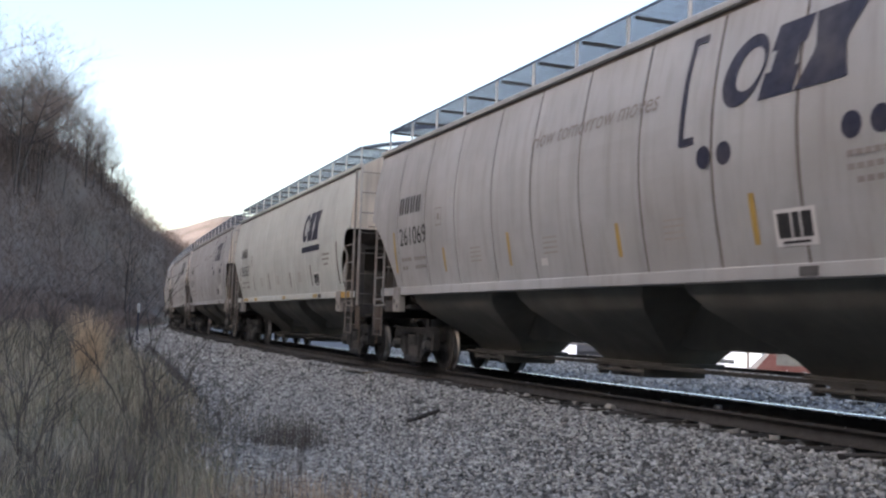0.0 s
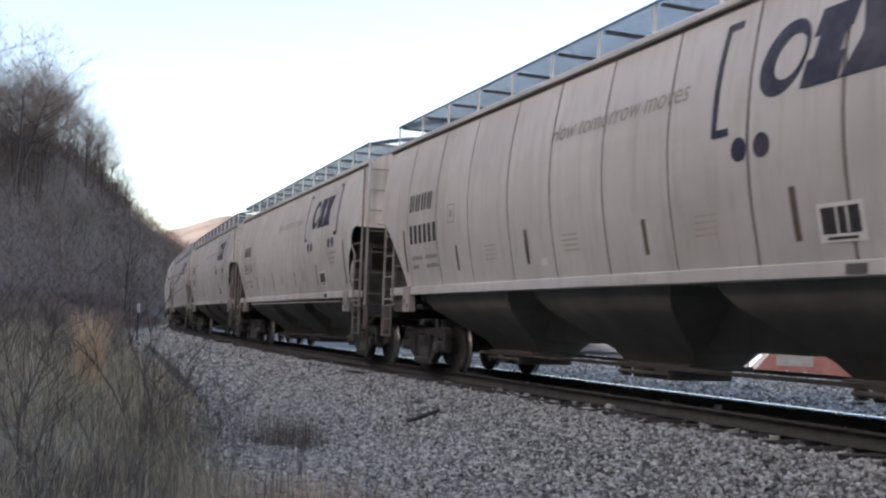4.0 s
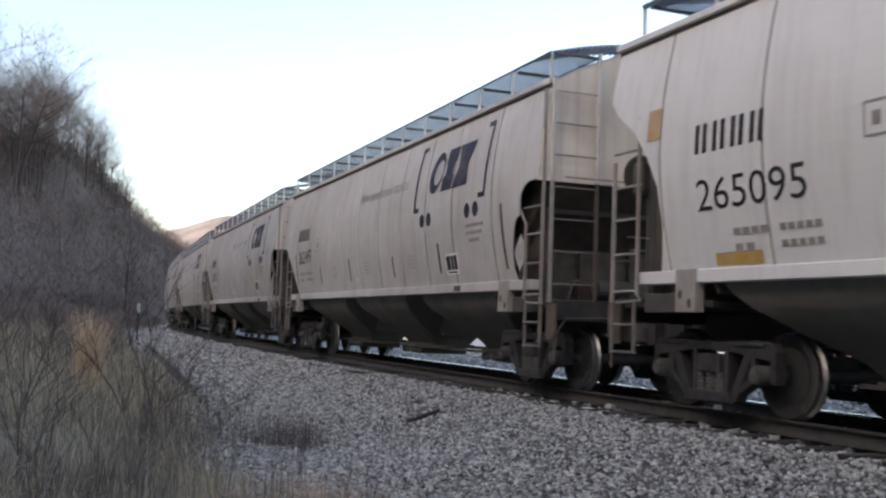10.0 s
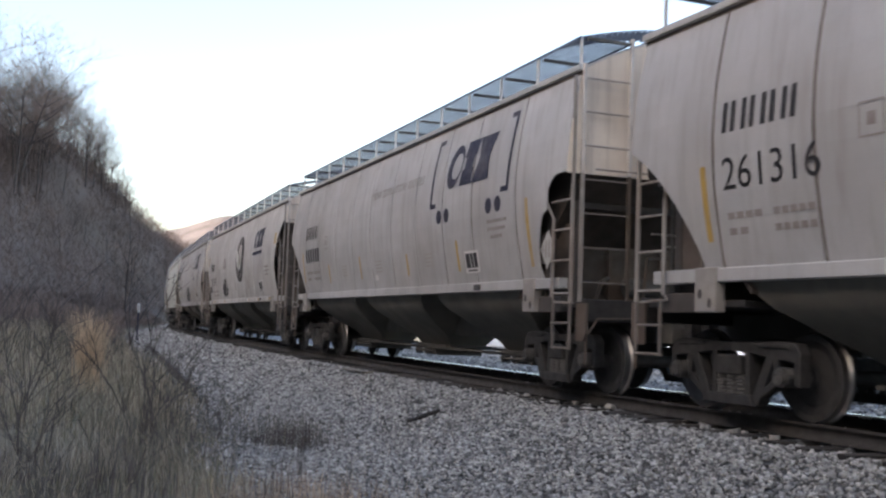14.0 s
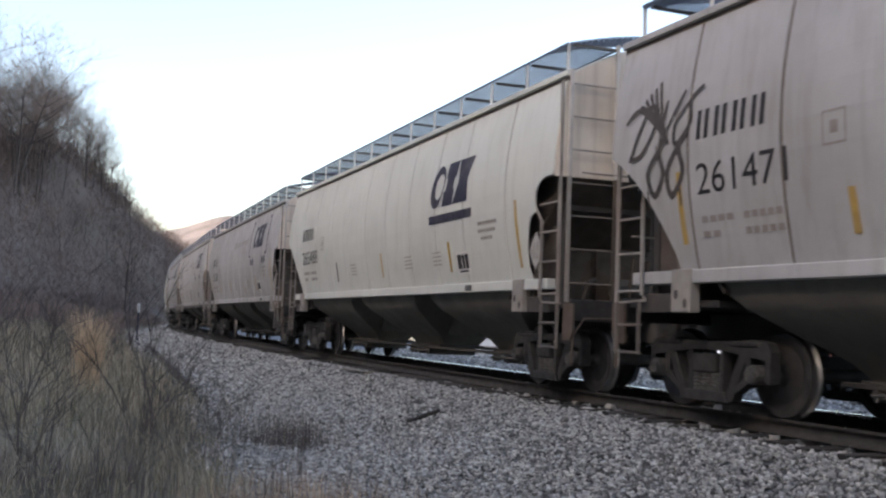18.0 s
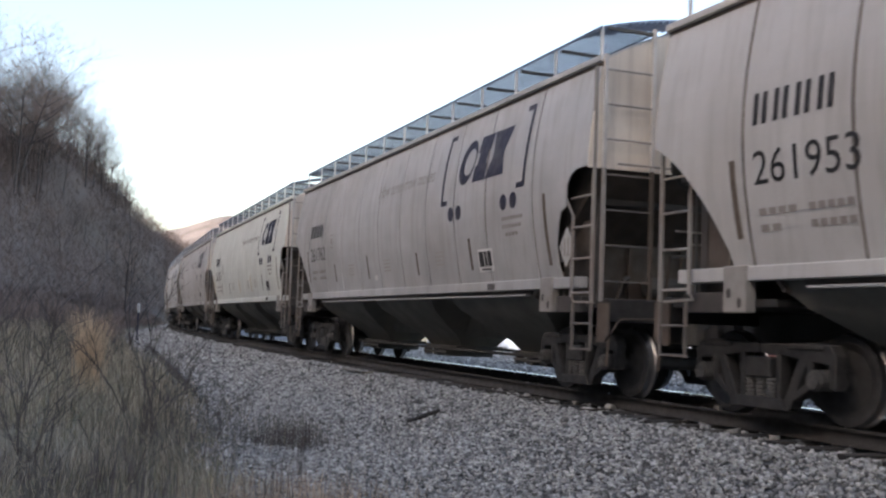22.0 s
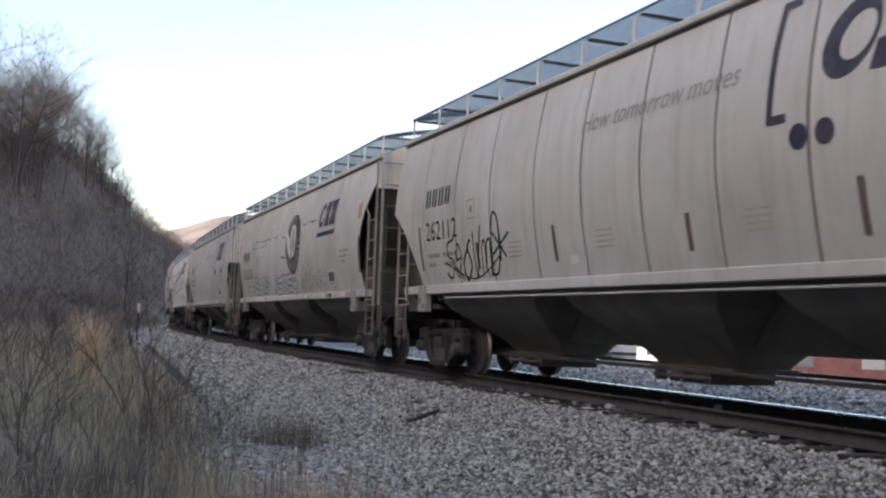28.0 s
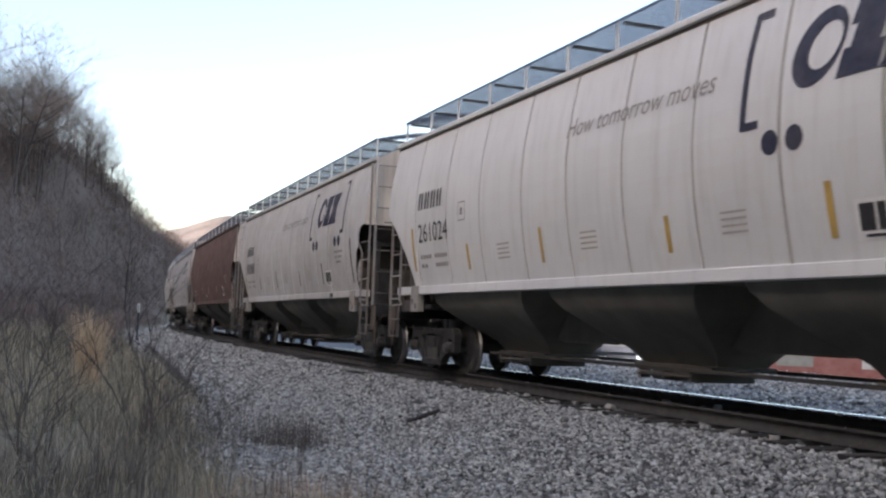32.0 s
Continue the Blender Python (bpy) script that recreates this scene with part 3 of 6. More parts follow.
def make_car(kind):
    """A covered hopper with all its parts. kind: 'bracket', 'bar' or 'emblem' (the longer car)."""
    long = kind == "emblem"
    hx = 8.75 if long else 8.15
    rear = hx + (0.08 if long else 0.05)  # the trailing end of the body overhangs a little more
    over = 9.66 if long else 8.91
    bog, bog_rear = (7.15, 7.42) if long else (6.92, 7.0)
    seams = SEAMS_LONG if long else SEAMS
    root = thing("hopper_car", "grimy beige covered hopper car rolling on the track", "freight car", "cars of the train")
    rows = [SILL_Z + (EAVE_Z - SILL_Z) * i / 10 for i in range(11)]
    if long:
        cut = [(1.5, 7.88), (1.7, 7.80), (2.1, 7.70), (2.54, 7.71), (2.9, 7.90), (3.25, 8.13), (3.71, 8.58), (3.8, hx), (5, hx)]
    else:
        cut = [(1.5, 7.27), (1.75, 7.18), (2.0, 7.20), (2.3, 7.32), (2.46, 7.41), (2.52, 7.57), (2.80, 7.61), (2.92, 7.73), (2.98, 7.87), (2.99, hx), (5, hx)]
    back = [(z, -x) for z, x in cut]
    if long:
        back = [(1.5, -7.88), (1.7, -7.80), (2.1, -7.70), (2.54, -7.74), (2.9, -7.93), (3.2, -8.18), (3.42, -8.48), (3.56, -8.72), (3.6, -rear), (5, -rear)]
    else:
        back = [(1.5, -6.95), (1.76, -7.02), (2.2, -7.27), (2.6, -7.63), (2.85, -7.95), (2.98, -rear), (5, -rear)]
    zs = sorted(set(rows + [z for z, _ in cut if SILL_Z < z < EAVE_Z] + [2.985]))
    edges = [back] + seams + [cut]
    for sg in (-1, 1):
        for a, b in zip(edges, edges[1:]):
            part("side_sheet", side_sheet(a, b, sg, zs if isinstance(a, list) or isinstance(b, list) else rows), paint_beige, root, smooth=False)
        # the top chord, a dark strip for the shade under it, and the side sill
        bm = bmesh.new()
        box(bm, -rear - 0.02, hx + 0.02, *sorted((sg * 1.44, sg * 1.56)), EAVE_Z + 0.012, EAVE_Z + 0.10, 0.012)
        part("top_chord", bm, paint_beige, root)
        bm = bmesh.new()
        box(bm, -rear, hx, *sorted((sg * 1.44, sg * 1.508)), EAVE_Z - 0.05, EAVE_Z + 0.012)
        part("eave_seam", bm, seam_eave_dark, root)
        bm = bmesh.new()
        box(bm, -7.90 if not long else -8.3, 7.70 if not long else 8.2, *sorted((sg * 1.40, sg * 1.545)), SILL_Z - 0.075, SILL_Z + 0.075, 0.01)
        part("side_sill", bm, paint_beige, root)
    # inner shell seen in the seams
    bm = bmesh.new()
    for sg in (-1, 1):
        merge(bm, side_sheet([(z, x + 0.03) for z, x in back], [(z, x - 0.03) for z, x in cut], sg, zs, 0, 0.01, -0.013))
    part("inner_shell", bm, seam_light if kind == "bar" else seam_eave_dark, root)
    # roof: shallow arch in sections
    bm = bmesh.new()
    n = 8
    for i in range(n):
        ya, yb = -1.5 + 3 * i / n, -1.5 + 3 * (i + 1) / n
        za, zb = (EAVE_Z + 0.06 + 0.56 * (1 - (abs(y) / 1.5) ** 1.6) for y in (ya, yb))
        prism2 = [(-rear, ya, za), (hx, ya, za), (hx, yb, zb), (-rear, yb, zb)]
        bm.faces.new([bm.verts.new(p) for p in prism2])
    bmesh.ops.remove_doubles(bm, verts=bm.verts, dist=0.001)
    bmesh.ops.solidify(bm, geom=bm.faces[:], thickness=0.03)
    part("roof", bm, paint_beige, root)
    for hxk in [-hx + 1.2 + i * (2 * hx - 2.4) / 4 for i in range(5)]:
        bm = bmesh.new()
        box(bm, hxk - 1.45, hxk + 1.45, -0.32, 0.32, EAVE_Z + 0.50, EAVE_Z + 0.66, 0.03)
        for k in (-1.1, 0, 1.1):
            box(bm, hxk + k - 0.03, hxk + k + 0.03, -0.36, 0.36, EAVE_Z + 0.58, EAVE_Z + 0.68)
        part("roof_hatch", bm, paint_beige, root)
    # running boards of open grating on short posts
    rb0, rb1, rz = (-8.35 if long else -7.85), hx - 0.05, 4.86
    for sg in (-1, 1):
        bm = bmesh.new()
        for i in range(19 if sg < 0 else 8):
            y = sg * (0.745 + i * 0.042 if sg < 0 else 1.04 + i * 0.064)
            box(bm, rb0, rb1, y - 0.004, y + 0.004, rz - 0.014, rz)
        for i in range(int((rb1 - rb0) / 0.16)):
            x = rb0 + i * 0.16
            box(bm, x, x + 0.010, *sorted((sg * (0.74 if sg < 0 else 1.02), sg * 1.5)), rz - 0.007, rz - 0.001)
        for y in (0.73 if sg < 0 else 1.01, 1.51):
            box(bm, rb0, rb1, *sorted((sg * y - 0.006, sg * y + 0.006)), rz - 0.03, rz + 0.005)
        if sg > 0:
            for i in range(13):
                x = rb0 + 0.02 + i * (rb1 - rb0 - 0.04) / 12
                box(bm, x - 0.02, x + 0.02, 1.475, 1.505, EAVE_Z + 0.09, rz)
        part("running_board", bm, walk_steel, root, "open steel grating tinted with the blue of the sky")
        for i in range(13 if sg < 0 else 0):
            x = rb0 + 0.02 + i * (rb1 - rb0 - 0.04) / 12
            bm = bmesh.new()
            box(bm, x - 0.02, x + 0.02, *sorted((sg * 1.475, sg * 1.505)), EAVE_Z + 0.09, rz)
            part("board_post", bm, post_white, root, "white board support")
            bm = bmesh.new()
            box(bm, x + 0.1, x + 0.15, *sorted((sg * 0.80, sg * 1.47)), rz - 0.07, rz - 0.032)
            part("board_bracket", bm, under_grey, root, "black cross bracket")
    for x0, x1 in ((rb0 + 0.02, rb0 + 0.5), (rb1 - 0.5, rb1 - 0.02)):
        bm = bmesh.new()
        # it climbs over the crown of the roof: lengthwise bars on edge, with cross ties
        for i in range(33):
            y = -1.5 + 3.0 * i / 32
            zc = rz + 0.27 * (1 - (abs(y) / 1.5) ** 1.6)
            box(bm, x0, x1, y - 0.008, y + 0.008, zc - 0.055, zc)
        for xx in (x0, (x0 + x1) / 2, x1 - 0.02):
            for i in range(12):
                ya, yb = -1.5 + 0.25 * i, -1.25 + 0.25 * i
                za, zb = (rz + 0.27 * (1 - (abs(y) / 1.5) ** 1.6) for y in (ya, yb))
                vs = [bm.verts.new(p) for p in ((xx, ya, za - 0.012), (xx, yb, zb - 0.012), (xx, yb, zb + 0.004), (xx, ya, za + 0.004), (xx + 0.02, ya, za - 0.012), (xx + 0.02, yb, zb - 0.012), (xx + 0.02, yb, zb + 0.004), (xx + 0.02, ya, za + 0.004))]
                for f in ((0, 1, 2, 3), (7, 6, 5, 4), (0, 4, 5, 1), (3, 2, 6, 7)):
                    bm.faces.new([vs[k] for k in f])
        part("cross_board", bm, walk_steel, root)
    # ends: upper plate, slope sheet, posts, platform
    ez = 3.72 if long else 2.97
    for e in (-1, 1):
        bm = bmesh.new()
        levels = [ez + (EAVE_Z - ez) * k / 12 for k in range(13)]
        cols = []
        for k, z in enumerate(levels):
            xx = (hx if e > 0 else -rear) + e * (0.004 if k % 4 == 2 else 0.0)
            cols.append([bm.verts.new((xx, y * (side_y(z) - 0.013), z)) for y in (-1, -0.4, 0.4, 1)])
        for lo_row, hi_row in zip(cols, cols[1:]):
            for k in range(3):
                bm.faces.new((lo_row[k], lo_row[k + 1], hi_row[k + 1], hi_row[k]))
        arch = [bm.verts.new((hx if e > 0 else -rear, y, EAVE_Z + 0.05 + 0.56 * (1 - (abs(y) / 1.5) ** 1.6))) for y in (1.4, 0.9, 0.3, -0.3, -0.9, -1.4)]
        bm.faces.new(cols[-1] + arch)
        bmesh.ops.recalc_face_normals(bm, faces=bm.faces)
        bmesh.ops.solidify(bm, geom=bm.faces[:], thickness=0.03)
        bmesh.ops.recalc_face_normals(bm, faces=bm.faces)
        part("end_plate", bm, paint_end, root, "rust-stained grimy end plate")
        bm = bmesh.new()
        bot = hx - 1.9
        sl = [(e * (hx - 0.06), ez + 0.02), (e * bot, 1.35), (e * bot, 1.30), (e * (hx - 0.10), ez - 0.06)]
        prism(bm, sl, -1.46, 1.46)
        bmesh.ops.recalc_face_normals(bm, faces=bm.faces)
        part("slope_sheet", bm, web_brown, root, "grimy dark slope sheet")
        # webs added between slope sheet and near side to fill the dark cut-away
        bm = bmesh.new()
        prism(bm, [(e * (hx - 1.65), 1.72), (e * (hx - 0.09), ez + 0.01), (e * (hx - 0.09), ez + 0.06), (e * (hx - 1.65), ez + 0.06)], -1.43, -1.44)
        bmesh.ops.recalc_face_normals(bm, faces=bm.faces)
        part("web_plate", bm, web_brown, root, "grimy brown web plate added to close the cut-away end")
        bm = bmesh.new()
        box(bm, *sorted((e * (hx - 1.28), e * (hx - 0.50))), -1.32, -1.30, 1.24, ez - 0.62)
        part("web_plate", bm, web_brown, root, "grimy brown web plate added to close the cut-away end")
        # end frame coloured near black for the shade between the cars
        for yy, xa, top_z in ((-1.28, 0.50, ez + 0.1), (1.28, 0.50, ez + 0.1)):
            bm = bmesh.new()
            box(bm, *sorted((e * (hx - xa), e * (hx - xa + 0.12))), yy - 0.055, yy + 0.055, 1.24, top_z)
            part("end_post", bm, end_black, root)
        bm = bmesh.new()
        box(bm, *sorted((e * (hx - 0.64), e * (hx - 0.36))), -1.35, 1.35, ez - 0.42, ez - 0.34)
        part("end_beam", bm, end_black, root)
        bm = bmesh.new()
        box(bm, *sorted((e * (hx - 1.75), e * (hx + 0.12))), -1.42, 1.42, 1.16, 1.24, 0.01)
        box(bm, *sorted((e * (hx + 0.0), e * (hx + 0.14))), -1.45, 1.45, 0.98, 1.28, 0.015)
        part("end_sill", bm, gap_shade_black, root)
        bm = bmesh.new()
        box(bm, *sorted((e * 4.9, e * (hx + 0.30))), -0.20, 0.20, 0.72, 1.12, 0.015)
        part("draft_sill", bm, under_grey, root)
        # coupler: shank, head, knuckle
        bm = bmesh.new()
        box(bm, *sorted((e * (hx + 0.28), e * (hx + 0.58))), -0.075, 0.075, 0.78, 0.94, 0.02)
        prism(bm, [(e * (hx + 0.52), 0.68), (e * (over - 0.06), 0.70), (e * (over - 0.06), 1.02), (e * (hx + 0.52), 1.04)], -0.16, 0.13)
        box(bm, *sorted((e * (over - 0.10), e * (over + 0.02))), -0.02, 0.14, 0.72, 1.0, 0.02)
        bmesh.ops.recalc_face_normals(bm, faces=bm.faces)
        part("coupler", bm, truck_steel, root, "dark cast-steel knuckle coupler")
        bm = bmesh.new()
        pipe(bm, [(e * (hx + 0.2), e * 0.35, 0.74), (e * (hx + 0.45), e * 0.34, 0.55), (e * (hx + 0.64), e * 0.22, 0.48), (e * over, e * 0.08, 0.56)], 0.028, 6)
        part("air_hose", bm, end_black, root)
        # uncoupling lever
        bm = bmesh.new()
        pipe(bm, [(e * (hx + 0.20), -1.45, 0.80), (e * (hx + 0.22), -1.30, 1.02), (e * (hx + 0.30), -0.3, 1.05), (e * (hx + 0.55), 0.0, 1.08)], 0.014, 5)
        pipe(bm, [(e * (hx + 0.20), -1.45, 0.80), (e * (hx + 0.20), -1.47, 0.42)], 0.018, 5)
        part("cut_lever", bm, end_dark, root)
    # ladders at the corners
    for sg in (-1, 1):
        for e in (-1, 1):
            xo, xi = e * (hx + 0.0), e * (hx - 0.54)
            yy = sg * 1.60
            top = 4.30 if e * sg < 0 else 2.95
            rise = 2.40 if not long else 3.2
            for x, w, z0, z1, mm in ((xo, 0.026, 1.22, top, ladder_grey), (xi, 0.02, 1.30, rise, ladder_grey), (xo, 0.017, 0.60, 1.22, step_grime_shade), (xi + e * 0.05, 0.015, 0.60, 1.22, step_grime_shade)):
                bm = bmesh.new()
                box(bm, x - w, x + w, yy - 0.018, yy + 0.018, z0, z1)
                if w == 0.02:
                    pipe(bm, [(xi, yy, rise - 0.02), (xi - e * 0.10, sg * 1.66, rise + 0.22)], 0.02)
                    pipe(bm, [(xi, yy, 1.32), (xi - e * 0.02, sg * 1.56, 1.24), (xo, sg * 1.56, 1.22)], 0.015)
                part("ladder_stile", bm, mm, root, "worn painted ladder stile" if z1 > 2 else "grimy steel step stile")
            for z in (0.62, 0.95, 1.35, 1.80, 2.22, 2.62) + ((3.05,) if long else ()):
                bm = bmesh.new()
                tube(bm, (xo, yy, z), (xi - (e * 0.06 if z > 2.5 else 0), yy, z), 0.016)
                part("ladder_rung", bm, ladder_grey if z > 1.2 else step_grime_shade, root)
        # end ladder on the leading and trailing plate
    for e, s2 in ((1, -1), (-1, 1)):
        for yy in (s2 * 1.50, s2 * 0.78):
            # lower lengths darker: the shade under the end plate is in their colour
            for za, zb, mm in ((1.24, ez, ladder_grey if abs(yy) > 1 else end_dark), (ez, EAVE_Z + (0.1 if abs(yy) > 1 else 0.52), stile_white)):
                bm = bmesh.new()
                box(bm, *sorted((e * (hx + 0.05), e * (hx + 0.09))), yy - 0.025, yy + 0.025, za, zb)
                part("ladder_stile", bm, mm, root, "worn painted ladder stile")
        for i in range(7):
            z = 1.50 + i * 0.46
            bm = bmesh.new()
            tube(bm, (e * (hx + 0.075), s2 * 1.50, z), (e * (hx + 0.075), s2 * 0.78, z), 0.014)
            # rungs below the plate take the shaded tone
            part("ladder_rung", bm, ladder_grey if z > ez else step_grime_shade, root)
        for ya, yb, z in ((-1.35, 0.2, 2.05), (-1.3, 1.3, ez + 0.06)):
            bm = bmesh.new()
            pipe(bm, [(e * (hx + 0.08), s2 * ya, z), (e * (hx + 0.08), s2 * yb, z)], 0.014)
            part("grab_iron", bm, ladder_grey, root)
    # hand brake on the leading end
    bm = bmesh.new()
    lathe(bm, [(0.27, -0.012), (0.285, 0.0), (0.27, 0.012), (0.25, 0.0), (0.255, -0.01)], 20)
    for i in range(5):
        a = i * 1.2566
        tube(bm, (0, 0, 0), (0.26 * math.cos(a), 0, 0.26 * math.sin(a)), 0.014, 5)
    bmesh.ops.rotate(bm, verts=bm.verts, matrix=Matrix.Rotation(radians(90), 3, "Z"))
    bmesh.ops.translate(bm, verts=bm.verts, vec=(-hx - 0.28, -1.02, 2.86))
    part("brake_wheel", bm, under_grey, root)
    bm = bmesh.new()
    box(bm, -hx - 0.24, -hx - 0.02, -1.20, -0.86, 2.62, 3.02, 0.03)
    tube(bm, (-hx - 0.13, -1.02, 1.26), (-hx - 0.13, -1.02, 2.64), 0.022, 8)
    part("brake_gear", bm, under_grey, root)
    # bays and outlet gates
    pitch = 4.42 if not long else 4.7
    for c in (-pitch, 0, pitch):
        bm = bmesh.new()
        lo_x, hi_x = 1.80 + 0.2 * (c < 0) + 0.14 * long, 1.80 + 0.2 * (c > 0) + 0.14 * long
        rings = []
        for z, hw in ((1.46, 1.42), (1.32, 1.38), (1.15, 1.25), (1.0, 1.04), (0.87, 0.87), (0.75, 0.67), (0.62, 0.50), (0.46, 0.38)):
            t = 0.5 * (1.42 - hw) / 1.06 + 0.5 * (1.46 - z)
            xa, xb = c - lo_x + (lo_x - 0.82) * t, c + hi_x - (hi_x - 0.82) * t
            rings.append([bm.verts.new(p) for p in ((xa, -hw, z), (xb, -hw, z), (xb, hw, z), (xa, hw, z))])
        for u, v in zip(rings, rings[1:]):
            for i in range(4):
                j = (i + 1) % 4
                f = bm.faces.new((u[i], v[i], v[j], u[j]))
                f.smooth = i in (0, 2)
        bm.faces.new(rings[-1])
        bm.faces.new(rings[0][::-1])
        bmesh.ops.recalc_face_normals(bm, faces=bm.faces)
        for edge in bm.edges:
            edge.smooth = edge.calc_face_angle(0) < 0.7
        part("hopper_bay", bm, hopper_grey, root, "dark streaked hopper bay")
        bm = bmesh.new()
        box(bm, c - 0.88, c + 0.88, -0.50, 0.50, 0.41, 0.465, 0.01)
        box(bm, c - 0.50, c + 0.50, -0.46, 0.46, 0.25, 0.40, 0.015)
        for k in (-0.56, 0.0, 0.56):
            box(bm, c + k - 0.03, c + k + 0.03, -0.62, -0.46, 0.26, 0.42, 0.008)
        tube(bm, (c - 0.62, -0.60, 0.33), (c + 0.62, -0.60, 0.33), 0.028, 8)
        part("outlet_gate", bm, under_grey, root)
    for c in (-pitch / 2, pitch / 2):
        bm = bmesh.new()
        prism(bm, [(c - 1.0, 0.73), (c - 0.8, 0.67), (c + 0.8, 0.67), (c + 1.0, 0.73), (c + 0.42, 1.44), (c - 0.42, 1.44)], -0.45, 0.45)
        box(bm, c - 0.60, c + 0.60, -1.34, 1.34, 1.43, 1.47)
        bmesh.ops.recalc_face_normals(bm, faces=bm.faces)
        part("bay_saddle", bm, hopper_grey, root, "dark streaked saddle between two bays")
    bm = bmesh.new()
    pipe(bm, [(-bog - 1.5, -0.55, 0.80), (-bog + 1.5, -0.62, 0.78), (-3, -0.26, 0.95), (bog - 1.5, -0.26, 0.95), (bog + 1.4, -0.6, 0.8)], 0.022)
    part("brake_pipe", bm, under_grey, root)
    for yy in (-0.60, 0.60):
        bm = bmesh.new()
        box(bm, -pitch - 1.0, pitch + 1.0, yy - 0.03, yy + 0.03, 0.385, 0.435, 0.006)
        part("gate_rail", bm, gate_steel, root)
    for e in (-1, 1):
        bm = bmesh.new()
        box(bm, *sorted((e * (hx - 1.06), e * (hx - 1.02))), -1.45, 1.45, 1.24, 2.12)
        for yy in (-0.44, 0.44):
            box(bm, *sorted((e * (hx - 1.02), e * (hx - 0.96))), yy - 0.03, yy + 0.03, 1.24, 2.08)
        part("shear_plate", bm, dusty_plate, root, "grimy brown shear plate")
        for sg in (-1, 1):
            bm = bmesh.new()
            prism(bm, [(e * (hx - 0.02), 1.22), (e * (hx + 0.26), 1.22), (e * (hx + 0.26), 0.82), (e * (hx + 0.18), 0.72), (e * (hx - 0.02), 0.72)], sg * 1.47, sg * 1.50)
            bmesh.ops.recalc_face_normals(bm, faces=bm.faces)
            part("corner_gusset", bm, end_dark, root, "rust-stained beige corner plate")
    bm = bmesh.new()
    pipe(bm, [(hx - 0.55, -0.9, 1.26), (hx - 0.5, -0.85, 1.55), (hx - 0.75, -0.6, 1.62), (hx - 1.0, -0.55, 1.4)], 0.03)
    pipe(bm, [(hx - 0.3, -0.3, 1.26), (hx - 0.35, -0.2, 1.9), (hx - 0.6, 0.3, 1.95)], 0.025)
    part("brake_pipe", bm, end_dark, root)
    bm = bmesh.new()
    tube(bm, (hx - 0.85, -0.25, 1.5), (hx - 0.85, 0.3, 1.5), 0.14, 12)
    part("brake_cylinder", bm, under_grey, root)
    bm = bmesh.new()
    box(bm, 4.72, 4.98, -1.56, -1.54, SILL_Z - 0.05, SILL_Z + 0.045, 0.006)
    part("sill_tag_holder", bm, under_grey, root, "dark tag box on the sill")
    bm = bmesh.new()
    tube(bm, (-4.7, 0.55, 0.95), (-5.7, 0.55, 0.95), 0.2, 12)
    part("air_reservoir", bm, under_grey, root)
    # jacking pads at the bolsters
    for sg in (-1, 1):
        for e in (-1, 1):
            x0 = bog - 0.12 if e > 0 else 0.12 - bog_rear
            bm = bmesh.new()
            box(bm, x0 - 0.18, x0 + 0.18, *sorted((sg * 1.43, sg * 1.575)), 1.10, 1.585, 0.012)
            pad = part("jacking_pad", bm, ladder_grey, root)
            if sg < 0:
                for k, zz in ((-0.08, 1.30), (0.09, 1.20)):
                    # black ovals on the face paint the dark inside two holes
                    bm = bmesh.new()
                    prism(bm, oval(x0 + k, zz, 0.035, 0.055, 8), sg * 1.58, sg * 1.56)
                    part("pad_hole", bm, end_black, pad)
            bm = bmesh.new()
            box(bm, *sorted((x0 + e * 0.2, x0 + e * 0.9)), *sorted((sg * 1.30, sg * 1.50)), 1.10, 1.32, 0.01)
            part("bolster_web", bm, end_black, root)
    # marks common to all cars
    part("test_panel", decal([rect(-4.68, -4.66, 2.62, 2.94), rect(-4.40, -4.38, 2.62, 2.94), rect(-4.66, -4.40, 2.92, 2.94), rect(-4.66, -4.40, 2.62, 2.64), rect(-4.58, -4.48, 2.72, 2.84)]), grey_mark, root, "faded grey boxed mark")
    wz = -0.16 if long else 0.0
    tagged(part("weight_data", decal(blocks(-6.55, 2.06 + wz, 4, 0.11, 0.07, 0.03) + blocks(-5.85, 2.06 + wz, 5, 0.09, 0.07, 0.03) + blocks(-6.55, 1.90 + wz, 2, 0.12, 0.07, 0.05) + blocks(-5.85, 1.90 + wz, 5, 0.09, 0.07, 0.03)), grey_mark, root, "small faded grey lettering bars"), kind="stuff")
    wx = 0.6 if long else 0.0
    tagged(part("weight_data", decal(blocks(wx + 5.35, 2.48, 7, 0.085, 0.055, 0.022) + blocks(wx + 5.35, 2.36, 6, 0.085, 0.055, 0.03) + blocks(wx + 5.45, 2.24, 4, 0.085, 0.055, 0.03)), grey_mark, root, "small faded grey lettering bars"), kind="stuff")
    for x0 in (-3.2, -0.6, 2.4):
        part("fine_print", decal([rect(x0, x0 + 0.42, 1.92 + k * 0.07, 1.945 + k * 0.07) for k in range(4)]), faint_mark, root, "small faded grey lettering bars")
    sx = 0.45 if long else 0.0
    stk = part("routing_sticker", decal([rect(sx + 4.30, sx + 4.88, 1.74, 2.10)], 0.007), white_mark, root, "white-edged square sticker")
    part("sticker_print", decal([rect(sx + 4.35, sx + 4.53, 1.82, 2.06), rect(sx + 4.56, sx + 4.66, 1.82, 2.06), rect(sx + 4.69, sx + 4.83, 1.82, 2.06), rect(sx + 4.40, sx + 4.78, 1.765, 1.79)], 0.012), black_mark, stk)
